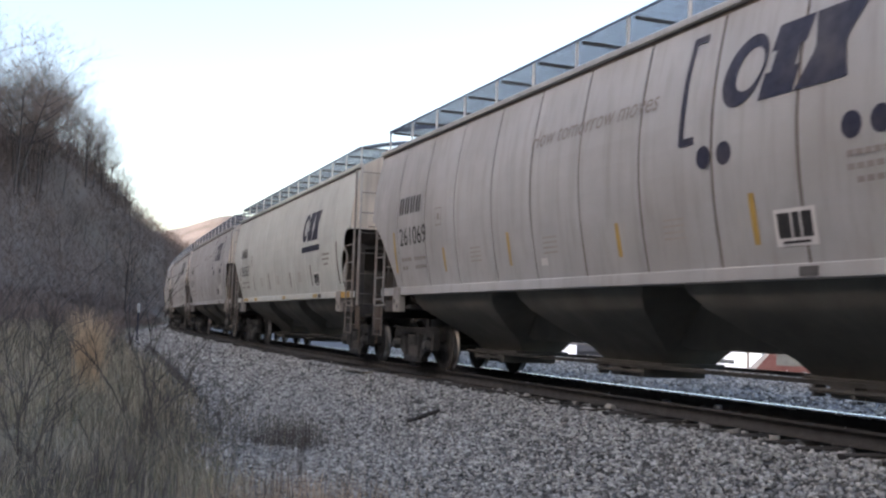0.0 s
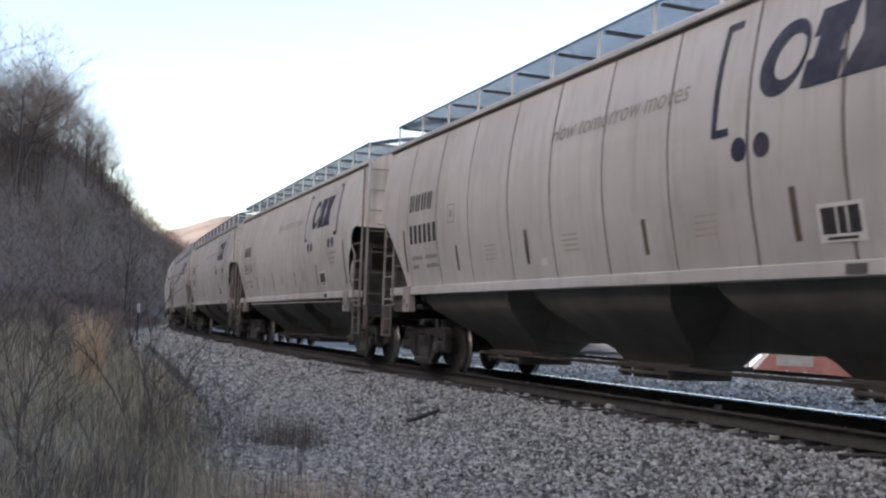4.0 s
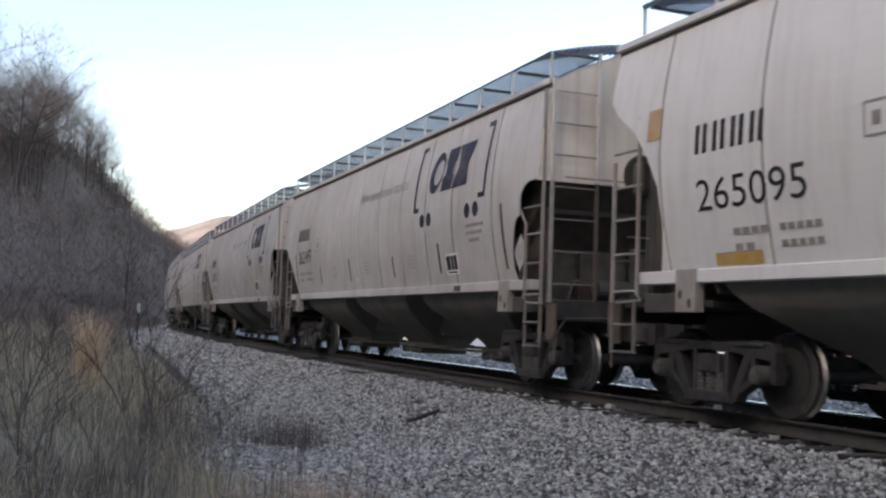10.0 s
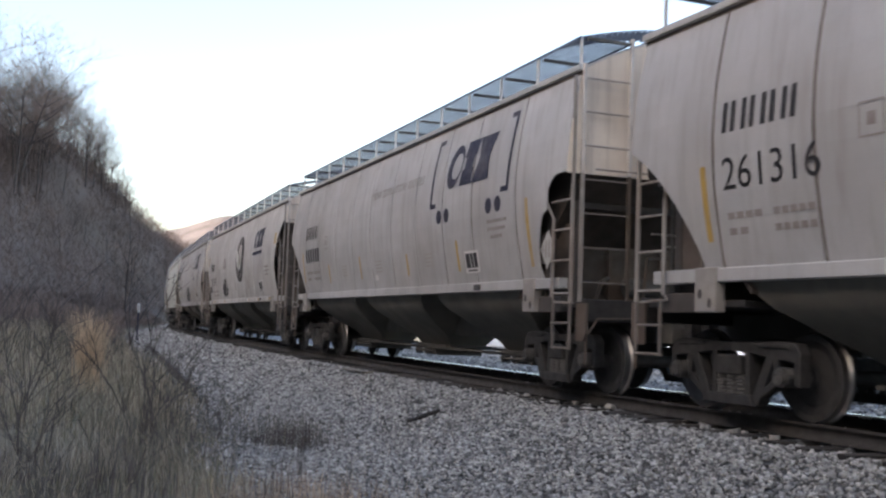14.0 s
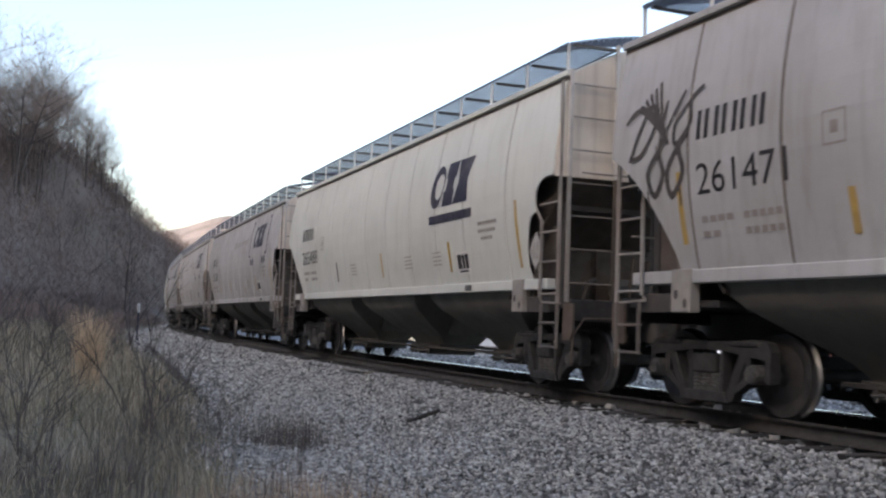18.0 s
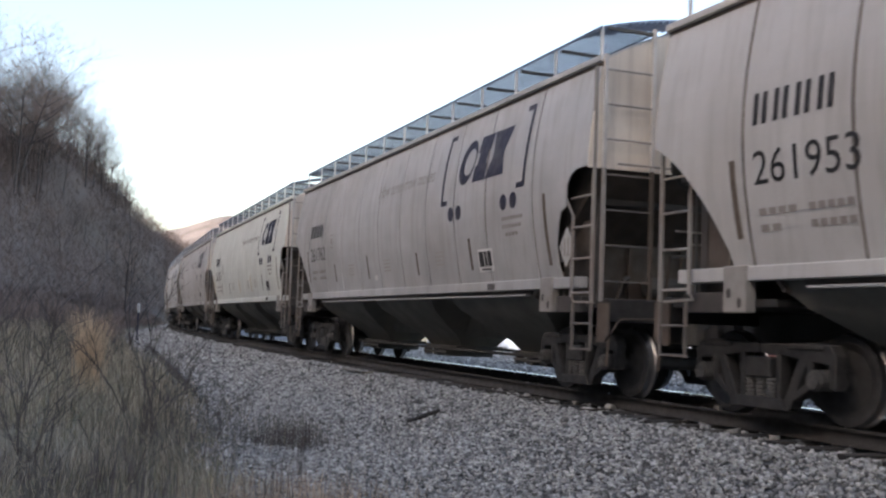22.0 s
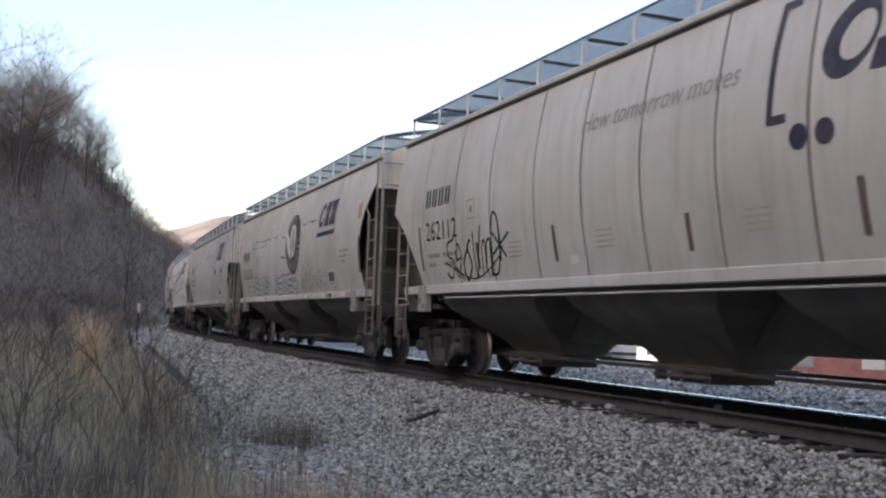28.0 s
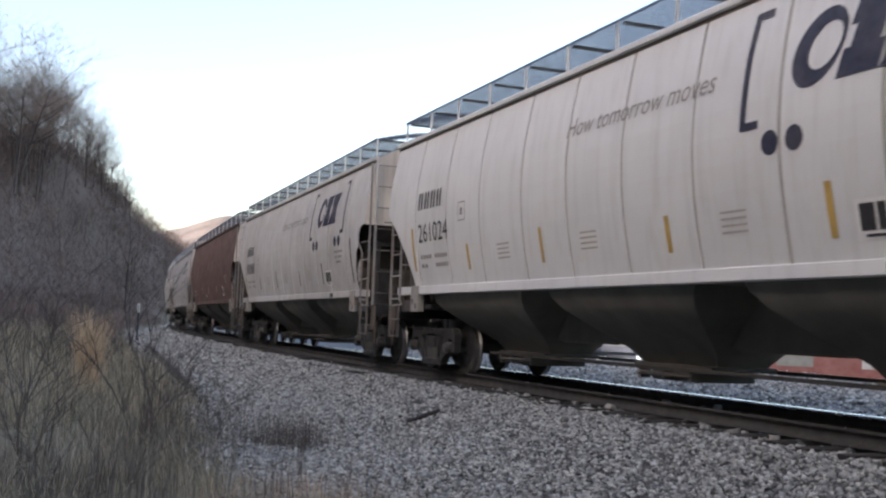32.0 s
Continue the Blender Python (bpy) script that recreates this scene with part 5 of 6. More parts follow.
NUDGE = {0: 0.16, 1: 0.07, 2: -0.05, 3: -0.02, 4: -0.10, 6: 0.03, 7: 0.02, 8: -0.23, 9: -0.13, 10: -0.15, 11: -0.14, 12: -0.13, 13: -0.17, 14: -0.08, 15: -0.09, 16: -0.01, 17: 0.06, 18: 0.14, 19: -0.05, 20: -0.12, 21: -0.20, 22: -0.20, 23: -0.23, 24: -0.18, 25: -0.15}  # shift of each car along the line, fitted to the camera's view
CARS = []
MAIN_MOTION = []
make_train()
plainer_sides()
later_marks(CARS[18])
move_prints(CARS[14], (-2.0, 1.75, 3.3))
move_prints(CARS[18], (-2.2, 1.3, 2.75))
sill_reflectors(CARS[12])
sill_reflectors(CARS[22])
add_lips()
add_graffiti()


# ---- ties, ballast stones and what lies beside the track ----
BED_SECTION = [(-4.5, -0.98), (-3.9, -0.86), (-3.2, -0.70), (-2.4, -0.46), (-1.75, -0.25), (-1.48, -0.235), (-1.36, -0.24), (1.36, -0.24), (1.48, -0.235), (1.75, -0.25), (2.4, -0.42), (3.0, -0.5)]


def bed_z(lat):
    return np.interp(lat, [a for a, _ in BED_SECTION], [b for _, b in BED_SECTION])


TIE_STATIONS = []


def make_ties():
    bed = bpy.data.objects["ballast_bed"]
    rg = random.Random(4)
    meshes = []
    for k in range(6):
        bm = bmesh.new()
        box(bm, -0.115, 0.115, -1.30, 1.30, -0.36, -0.178, 0.012)
        for v in bm.verts:
            v.co.x += rg.uniform(-0.010, 0.010)
            v.co.z += rg.uniform(-0.012, 0.002)
            v.co.y += rg.uniform(-0.03, 0.03) * (abs(v.co.y) > 1.2)
        meshes.append(mesh_from("tie", bm, tie_wood))
    s = -80.0
    while s < 8:
        TIE_STATIONS.append(s)
        x, y, h = on_line(s)
        ob = part("tie", rg.choice(meshes), None, bed)
        ob.matrix_basis = pose(float(x), float(y), 0, 0, 0, math.degrees(float(h)) + rg.uniform(-1.2, 1.2)) @ Matrix.Translation((0, rg.uniform(-0.05, 0.05), 0))
        s += 0.535 + rg.uniform(-0.02, 0.02)
    # the rest of the ties, joined
    st = np.concatenate([np.arange(-640, -80.5, 0.535), np.arange(8.4, 500, 0.535)])
    x, y, h = on_line(st)
    cube = np.array([(a, b, c) for a in (-0.115, 0.115) for b in (-1.3, 1.3) for c in (-0.36, -0.178)])
    co = np.cos(h)[:, None], np.sin(h)[:, None]
    vx = x[:, None] + co[0] * cube[:, 0] - co[1] * cube[:, 1]
    vy = y[:, None] + co[1] * cube[:, 0] + co[0] * cube[:, 1]
    vz = np.broadcast_to(cube[:, 2], vx.shape)
    f = np.array([(0, 1, 3, 2), (4, 6, 7, 5), (0, 4, 5, 1), (2, 3, 7, 6), (0, 2, 6, 4), (1, 5, 7, 3)])
    faces = (np.arange(len(st))[:, None, None] * 8 + f).reshape(-1, 4)
    ob = part("ties", quick_mesh("ties", np.stack([vx, vy, vz], -1).reshape(-1, 3), faces, tie_wood), None, bed)
    ob["kind"] = "stuff"


CUBE = np.array([(a, b, c) for a in (-1, 1) for b in (-1, 1) for c in (-1, 1)], float)
CUBE_F = np.array([(0, 1, 3, 2), (4, 6, 7, 5), (0, 4, 5, 1), (2, 3, 7, 6), (0, 2, 6, 4), (1, 5, 7, 3)])


def stones_at(x, y, z, size, rs):
    """Angular broken stones, one for each place."""
    n = len(x)
    c = CUBE[None] * (0.62 + 0.38 * rs.rand(n, 1, 3)) + rs.uniform(-0.42, 0.42, (n, 8, 3))
    a, b = rs.uniform(0, 6.28, n), rs.uniform(-0.7, 0.7, n)
    ca, sa, cb, sb = np.cos(a)[:, None], np.sin(a)[:, None], np.cos(b)[:, None], np.sin(b)[:, None]
    px, py, pz = c[..., 0], c[..., 1], c[..., 2] * 0.75
    px, pz = cb * px + sb * pz, -sb * px + cb * pz
    px, py = ca * px - sa * py, sa * px + ca * py
    v = np.stack([x[:, None] + px * size[:, None], y[:, None] + py * size[:, None], z[:, None] + pz * size[:, None]], -1)
    return v.reshape(-1, 3), (np.arange(n)[:, None, None] * 8 + CUBE_F).reshape(-1, 4)


def make_stones():
    rs = np.random.RandomState(7)
    vs, fs, off = [], [], 0
    for s0, s1, l0, l1, dens in ((-14, -3, -6.5, -1.38, 800), (-3, 14, -5.4, -1.38, 260), (-22, -14, -5.9, -1.38, 480), (-32, -22, -5.2, -1.38, 240), (-50, -32, -4.8, -1.38, 150), (-78, -50, -4.6, -1.38, 72), (-120, -78, -4.5, -1.38, 35), (-18, -3, -1.30, 1.3, 60), (-24, -6, 1.4, 3.0, 160), (-48, -4, 3.0, 11.5, 60)):
        n = int((s1 - s0) * (l1 - l0) * dens)
        s, lat = rs.uniform(s0, s1, n), rs.uniform(l0, l1, n)
        x, y, h = on_line(s, lat)
        size = rs.uniform(0.011, 0.024, n) * np.where(rs.rand(n) < 0.06, 1.5, 1.0) * (1.0 if dens > 600 else 1.2 if dens > 400 else 1.55 if dens > 200 else 1.9 if dens > 100 else 1.9 if l0 > 2 else 2.6 if dens > 65 or l0 > -2 else 3.6)
        keep = (rs.rand(n) < np.where(lat < l0 + 0.9, (lat - l0) / 0.9, 1.0)) & ~((np.abs(lat) < 1.32) & (np.abs(np.abs(lat) - 0.754) < 0.12))
        z = np.where(lat > 3, np.interp(lat, [3, 4.5, 8, 11, 12.2, 14.5], [-0.5, -0.45, -0.32, -0.14, -0.16, -1.3]), np.where(lat < -4.5, np.maximum(ground_height(x, y, lat), bed_z(lat)), bed_z(lat))) + 0.012 + 0.03 * np.sin(x * 1.7 + y) * np.sin(y * 2.3 + x * 0.6) + rs.uniform(-0.006, 0.014, n)
        v, f = stones_at(x[keep], y[keep], z[keep], size[keep], rs)
        vs.append(v)
        fs.append(f + off)
        off += len(v)
    # stones spilling into the cribs between the tie ends
    n = 9000
    s, lat = rs.uniform(-26, -3, n), rs.uniform(-1.46, -1.08, n)
    gap = np.min(np.abs(s[:, None] - np.array(TIE_STATIONS)[None]), axis=1)
    keep = (gap > 0.13 + 0.25 * rs.rand(n) * np.clip((lat + 1.34) / 0.26, 0, 1)) & (rs.rand(n) < 0.75)
    x, y, h = on_line(s, lat)
    v, f = stones_at(x[keep], y[keep], rs.uniform(-0.232, -0.205, n)[keep], rs.uniform(0.013, 0.027, n)[keep], rs)
    vs.append(v)
    fs.append(f + off)
    ob = new("ballast_stones", quick_mesh("ballast_stones", np.concatenate(vs), np.concatenate(fs), stone))
    tagged(ob, "loose grey crushed stone on the track bed", "ballast", kind="stuff")


make_ties()
make_stones()


def make_discarded_rail():
    bm = bmesh.new()
    a, b = Vector((-53.0, 6.85, -0.66)), Vector((-22.9, 4.0, -0.78))
    d = (b - a).normalized()
    side = Vector((-d.y, d.x, 0))
    rings = [[bm.verts.new(c + side * u + Vector((0, 0, z + 0.1))) for u, z in RAIL_SECTION] for c in (a, a.lerp(b, 0.5), b)]
    for p, q in zip(rings, rings[1:]):
        for i in range(len(p)):
            j = (i + 1) % len(p)
            bm.faces.new((p[i], p[j], q[j], q[i]))
    bm.faces.new(rings[0])
    bm.faces.new(rings[-1][::-1])
    tagged(new("discarded_rail", mesh_from("discarded_rail", bm, rail_side)), "rusty discarded rail lying along the foot of the ballast", "rail")
    # a broken branch and a pale plank on the stones
    bm = bmesh.new()
    pts = [(-14.48, 5.66), (-14.53, 5.84), (-14.55, 5.98), (-14.56, 6.19)]
    for (xa, ya), (xb, yb), r in zip(pts, pts[1:], (0.035, 0.04, 0.03)):
        lat = offset_of([xa, xb], [ya, yb])
        tube(bm, (xa, ya, float(bed_z(lat[0])) + 0.06), (xb, yb, float(bed_z(lat[1])) + 0.06), r, 7, r * 0.85)
    tagged(new("broken_branch", mesh_from("broken_branch", bm, tie_wood)), "dark broken branch lying on the ballast", "branch")
    x, y, h = on_line(-21.3, -1.72)
    bm = bmesh.new()
    box(bm, -0.75, 0.75, -0.09, 0.09, -0.02, 0.025, 0.006)
    ob = tagged(new("wooden_plank", mesh_from("wooden_plank", bm, old_wood)), "weathered pale plank lying beside the tie ends", "plank")
    ob.matrix_world = pose(float(x), float(y), -0.175, 3, 0, math.degrees(float(h)) + 3)


make_discarded_rail()


def make_post():
    x, y = -69.5, 8.25
    z = float(ground_height(np.array([x]), np.array([y]), offset_of([x], [y]))[0])
    root = thing("marker_post", "dark post with a white top beside the line", "post")
    root.location = (x, y, z)
    bm = bmesh.new()
    tube(bm, (0, 0, -0.2), (0, 0, 2.1), 0.06, 10)
    part("post", bm, mat("post_blue_black", (0.03, 0.035, 0.06), 0.6, dark=0.7, scale=4, fine=30), root)
    bm = bmesh.new()
    tube(bm, (0, 0, 1.98), (0, 0, 2.5), 0.085, 10)
    tube(bm, (0, 0, 2.5), (0, 0, 2.56), 0.085, 10, 0.03)
    part("post_top", bm, post_white, root, "white painted top")


make_post()


# ---- brush on the bank ----
def blades(x, y, z, h, w, lean, rs, segs=2):
    """Thin bending grass blades as narrow strips."""
    n = len(x)
    a = rs.uniform(0, 6.28, n)
    fa = rs.uniform(0, 6.28, n)
    dx, dy = np.cos(a) * lean * h, np.sin(a) * lean * h
    wx, wy = np.cos(fa) * w, np.sin(fa) * w
    v = np.empty((n, 2 * (segs + 1), 3))
    for k in range(segs + 1):
        t = k / segs
        cx, cy, cz = x + dx * t * t, y + dy * t * t, z + h * t * (1 - 0.25 * lean * t)
        ww = (1 - 0.85 * t)
        v[:, 2 * k] = np.stack([cx - wx * ww, cy - wy * ww, cz], -1)
        v[:, 2 * k + 1] = np.stack([cx + wx * ww, cy + wy * ww, cz], -1)
    f = np.array([(2 * k, 2 * k + 1, 2 * k + 3, 2 * k + 2) for k in range(segs)])
    return v.reshape(-1, 3), (np.arange(n)[:, None, None] * (2 * segs + 2) + f).reshape(-1, 4)


def scatter(rs, n, x0, x1, l0, l1, power=1.0):
    """Places beside the line between two offsets, denser towards the camera for power above 1."""
    s = x1 + (x0 - x1) * rs.rand(n) ** power
    lat = rs.uniform(l0, l1, n)
    x, y, h = on_line(s, lat)
    return x, y, ground_height(x, y, lat), lat


def patch(x, y, f, seed):
    """Soft clumps between 0 and 1."""
    return 0.5 + 0.5 * np.sin(x * f + seed + 1.7 * np.sin(y * f * 0.8 + seed)) * np.sin(y * f * 1.1 + 2.1 * seed + np.sin(x * f * 0.6))


def make_grass():
    rs = np.random.RandomState(11)
    for name, mm, n, hh, ww, lean, seed, lab in (("dry_grass", dry_grass, 70000, (0.18, 0.62), 0.0035, 0.7, 1, "tangled dry grass on the bank"), ("green_grass", green_grass, 30000, (0.10, 0.38), 0.004, 0.6, 4, "dull green winter grass on the bank")):
        x, y, z, lat = scatter(rs, n, -60, -2.5, -13.5, -4.45, 1.6)
        p = patch(x, y, 0.9, seed)
        keep = (rs.rand(n) < 0.15 + 0.85 * p) & (np.hypot(x, y) > 2.0) & (rs.rand(n) < np.clip((-lat - np.interp(x, [-30, -22, -18, -13, -9], [4.5, 4.75, 5.25, 5.8, 6.0])) / 0.9, 0.05, 1))
        x, y, z, p = x[keep], y[keep], z[keep], p[keep]
        d = np.hypot(x, y)
        h = (hh[0] + (hh[1] - hh[0]) * rs.rand(len(x))) * (0.5 + 0.7 * p) * (1 + 0.4 * np.clip((d - 8) / 20, 0, 1))
        v, f = blades(x, y, z - 0.02, h, np.maximum(ww, d * 0.00028), lean * rs.uniform(0.3, 1.3, len(x)), rs)
        tagged(new(name, quick_mesh(name, v, f, mm)), lab, "grass", kind="stuff")
    # tall tan clumps
    for (cx, cy, sx, n, h, lab) in ((-19.05, 1.49, 0.26, 600, 1.45, "tall tan dry grass clump on the bank"), (-14.9, 3.95, 0.80, 620, 0.62, "dark matted brush at the ballast edge"), (-14.0, 2.0, 1.2, 380, 0.65, "dark matted brush on the bank"), (-12.3, 1.75, 1.1, 350, 0.6, "dark matted brush on the bank"), (-17.6, 2.5, 1.1, 320, 0.6, "dark matted brush on the bank"), (-10.2, 0.9, 1.2, 250, 0.55, "dark matted brush on the bank"), (-10.2, 0.15, 1.1, 300, 0.5, "dark matted brush on the bank"), (-8.7, 0.1, 1.0, 260, 0.42, "dark matted brush on the bank"), (-9.7, 2.75, 1.3, 650, 0.42, "reddish dry grass tuft at the ballast edge"), (-8.4, 2.3, 1.4, 600, 0.36, "reddish dry grass tuft at the ballast edge")):
        x, y = rs.normal(cx, sx * 0.45, n), rs.normal(cy, sx * 0.40, n)
        z = ground_height(x, y, offset_of(x, y))
        v, f = blades(x, y, z - 0.02, h * rs.uniform(0.55, 1.05, n), np.full(n, 0.006 if h > 1 else 0.003), 0.22 * rs.uniform(0.2, 1.5, n), rs)
        tagged(new("grass_clump", quick_mesh("grass_clump", v, f, stem if "dark" in lab else straw if "tan" in lab else tan_grass)), lab, "grass", "grass clumps", "stuff")


def make_grass_by_camera():
    """Shorter grass on the level strip where the camera stands and behind it."""
    rs = np.random.RandomState(13)
    n = 70000
    x, y, z, lat = scatter(rs, n, -4, 16, -22, -5.0)
    p = patch(x, y, 0.8, 6)
    keep = (rs.rand(n) < 0.25 + 0.75 * p) & (np.hypot(x, y) > 0.5)
    x, y, z, p = x[keep], y[keep], z[keep], p[keep]
    v, f = blades(x, y, z - 0.02, rs.uniform(0.08, 0.30, len(x)) * (0.5 + p), np.full(len(x), 0.004), rs.uniform(0.3, 1.0, len(x)), rs)
    tagged(new("dry_grass", quick_mesh("dry_grass", v, f, dry_grass)), "short dry grass beside the ballast", "grass", kind="stuff")


make_grass()
make_grass_by_camera()


def make_weeds():
    """Tall dead weed stalks standing over the grass."""
    rs = np.random.RandomState(17)
    n = 2600
    x, y, z, lat = scatter(rs, n, -48, -5, -13, -4.7, 1.3)
    keep = (np.hypot(x, y) > 5) & (rs.rand(n) < 0.2 + 0.8 * patch(x, y, 0.7, 2.5)) & ~((y > 0.6) & (y < 1.9) & (x > -19.5))
    x, y, z = x[keep], y[keep], z[keep]
    d = np.hypot(x, y)
    h = rs.uniform(0.35, 1.15, len(x)) * np.clip(d / 14, 0.55, 1.1)
    v, f = blades(x, y, z - 0.02, h, np.maximum(0.005, d * 0.0004), rs.uniform(0.02, 0.3, len(x)), rs, 3)
    tagged(new("dead_weeds", quick_mesh("dead_weeds", v, f, stem)), "thin dead weed stalks on the bank", "weeds", kind="stuff")


make_weeds()


def make_near_stalks():
    """Sparse dark stalks standing over the stones at the foot of the ballast."""
    rs = np.random.RandomState(29)
    n = 170
    x, y = rs.uniform(-11.0, -7.0, n), rs.uniform(0.8, 3.1, n)
    z = ground_height(x, y, offset_of(x, y))
    v, f = blades(x, y, z - 0.02, rs.uniform(0.3, 0.75, n), np.full(n, 0.0055), rs.uniform(0.0, 0.35, n), rs, 3)
    tagged(new("dead_weeds", quick_mesh("dead_weeds", v, f, bark)), "sparse dark dead stalks at the ballast edge", "weeds", kind="stuff")


make_near_stalks()


def bush_mesh(seed, height, spread, n, r):
    """A bare bush: arching stems that fork into twigs."""
    rg = random.Random(seed)
    stores = [([], []), ([], [])]

    def strand(store, p, q, r0, r1):
        vs, fs = store
        d = (q - p)
        a = d.orthogonal().normalized()
        b = d.cross(a).normalized()
        k = len(vs)
        for c, rr in ((p, r0), (q, r1)):
            for i in range(3):
                t = 2.094 * i
                vs.append(tuple(c + (a * math.cos(t) + b * math.sin(t)) * rr))
        for i in range(3):
            j = (i + 1) % 3
            fs.append((k + i, k + j, k + 3 + j, k + 3 + i))

    def grow(p, d, length, rr, level):
        steps = 4 if level == 0 else 3
        for k in range(steps):
            d = (d + Vector((rg.uniform(-1, 1), rg.uniform(-1, 1), rg.uniform(-0.6, 0.5))) * 0.22).normalized()
            q = p + d * length / steps
            strand(stores[min(level, 1)], p, q, rr * (1 - 0.2 * k), rr * (0.8 - 0.2 * k if k < 3 else 0.3))
            if level < 2:
                for _ in range(rg.choice((1, 2))):
                    dd = (d + Vector((rg.uniform(-1, 1), rg.uniform(-1, 1), rg.uniform(-0.2, 0.8))) * 0.9).normalized()
                    grow(q, dd, length * rg.uniform(0.35, 0.6), rr * 0.55, level + 1)
            p = q

    for i in range(n):
        a = rg.uniform(0, 6.28)
        base = Vector((math.cos(a), math.sin(a), 0)) * spread * 0.25 * rg.random()
        d = Vector((math.cos(a) * spread / height * rg.uniform(0.2, 0.9), math.sin(a) * spread / height * rg.uniform(0.2, 0.9), 1)).normalized()
        grow(base, d, height * rg.uniform(0.6, 1.0), r, 0)
    return quick_mesh("stem_cluster", *stores[0], stem), quick_mesh("twig_cluster", *stores[1], stem)


def make_bushes():
    rg = random.Random(21)
    forms = [bush_mesh(31 + k, 1.0, 0.7, 5, 0.008) for k in range(5)]
    spots = [(-14.25, 1.77, 1.7), (-16.8, 2.7, 1.1), (-9.8, 1.1, 0.8), (-8.2, 0.75, 0.6), (-12.05, 0.43, 1.35), (-13.8, 0.22, 1.6), (-24.5, 4.15, 1.15), (-15.5, 3.0, 0.9), (-9.6, 0.05, 0.7), (-10.6, 0.5, 0.75), (-8.4, 0.2, 0.5)]
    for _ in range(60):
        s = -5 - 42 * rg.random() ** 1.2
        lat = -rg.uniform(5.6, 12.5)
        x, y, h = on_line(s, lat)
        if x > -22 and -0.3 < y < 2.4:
            continue  # kept clear so the camera sees the tan clump
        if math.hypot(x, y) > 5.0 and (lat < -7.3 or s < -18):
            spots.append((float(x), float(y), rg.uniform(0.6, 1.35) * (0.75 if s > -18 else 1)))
    for x, y, k in spots:
        z = float(ground_height(np.array([x]), np.array([y]), offset_of([x], [y]))[0])
        ob = new("bare_bush")
        st, tw = rg.choice(forms)
        tagged(part("stemwork", st, None, ob), kind="stuff")
        tagged(part("twigwork", tw, None, ob), kind="stuff")
        ob.matrix_basis = pose(x, y, z - 0.02, 0, 0, rg.uniform(0, 360)) @ Matrix.Diagonal((k * 1.15, k * 1.15, k, 1))
        tagged(ob, "bare brown bush of thin stems on the bank", "bush", "bare bushes on the bank")


make_bushes()


# ---- the bare wood on the hillside ----
def tree_meshes(seed, height):
    """Trunk with limbs, and a crown of bare branches and twigs."""
    rg = random.Random(seed)
    trunk, crown = ([], []), ([], [])

    def strand(store, p, q, r0, r1, n):
        vs, fs = store
        d = (q - p)
        a = d.orthogonal().normalized()
        b = d.cross(a).normalized()
        k = len(vs)
        for c, rr in ((p, r0), (q, r1)):
            for i in range(n):
                t = 2 * math.pi * i / n
                vs.append(tuple(c + (a * math.cos(t) + b * math.sin(t)) * rr))
        for i in range(n):
            j = (i + 1) % n
            fs.append((k + i, k + j, k + n + j, k + n + i))

    def grow(p, d, length, rr, level):
        steps = (6, 4, 3, 2)[level]
        store, n = (trunk, (7, 5, 3, 3)[level]) if level < 2 else (crown, 3)
        for k in range(steps):
            wob = (0.07, 0.20, 0.28, 0.3)[level]
            d = (d + Vector((rg.uniform(-1, 1), rg.uniform(-1, 1), rg.uniform(-0.5, 0.8))) * wob).normalized()
            q = p + d * length / steps
            r0, r1 = rr * (1 - 0.8 * k / steps), rr * (1 - 0.8 * (k + 1) / steps)
            strand(store, p, q, r0, r1, n)
            if level < 3 and (level > 0 or k >= 2):
                for _ in range((3, 2, 2)[level]):
                    side = Vector((rg.uniform(-1, 1), rg.uniform(-1, 1), rg.uniform(0.0, 0.7)))
                    dd = (d * 0.55 + side.normalized() * 0.9).normalized()
                    grow(q, dd, length * rg.uniform(*((0.32, 0.5), (0.38, 0.6), (0.4, 0.7))[level]), r1 * (0.6, 0.5, 0.45)[level] + (0.008, 0.010, 0.010)[level], level + 1)
            p = q

    grow(Vector((0, 0, -0.3)), Vector((rg.uniform(-0.06, 0.06), rg.uniform(-0.06, 0.06), 1)).normalized(), height, height * 0.0105 + 0.03, 0)
    return quick_mesh("trunk", *trunk, bark), quick_mesh("crown", *crown, twig)


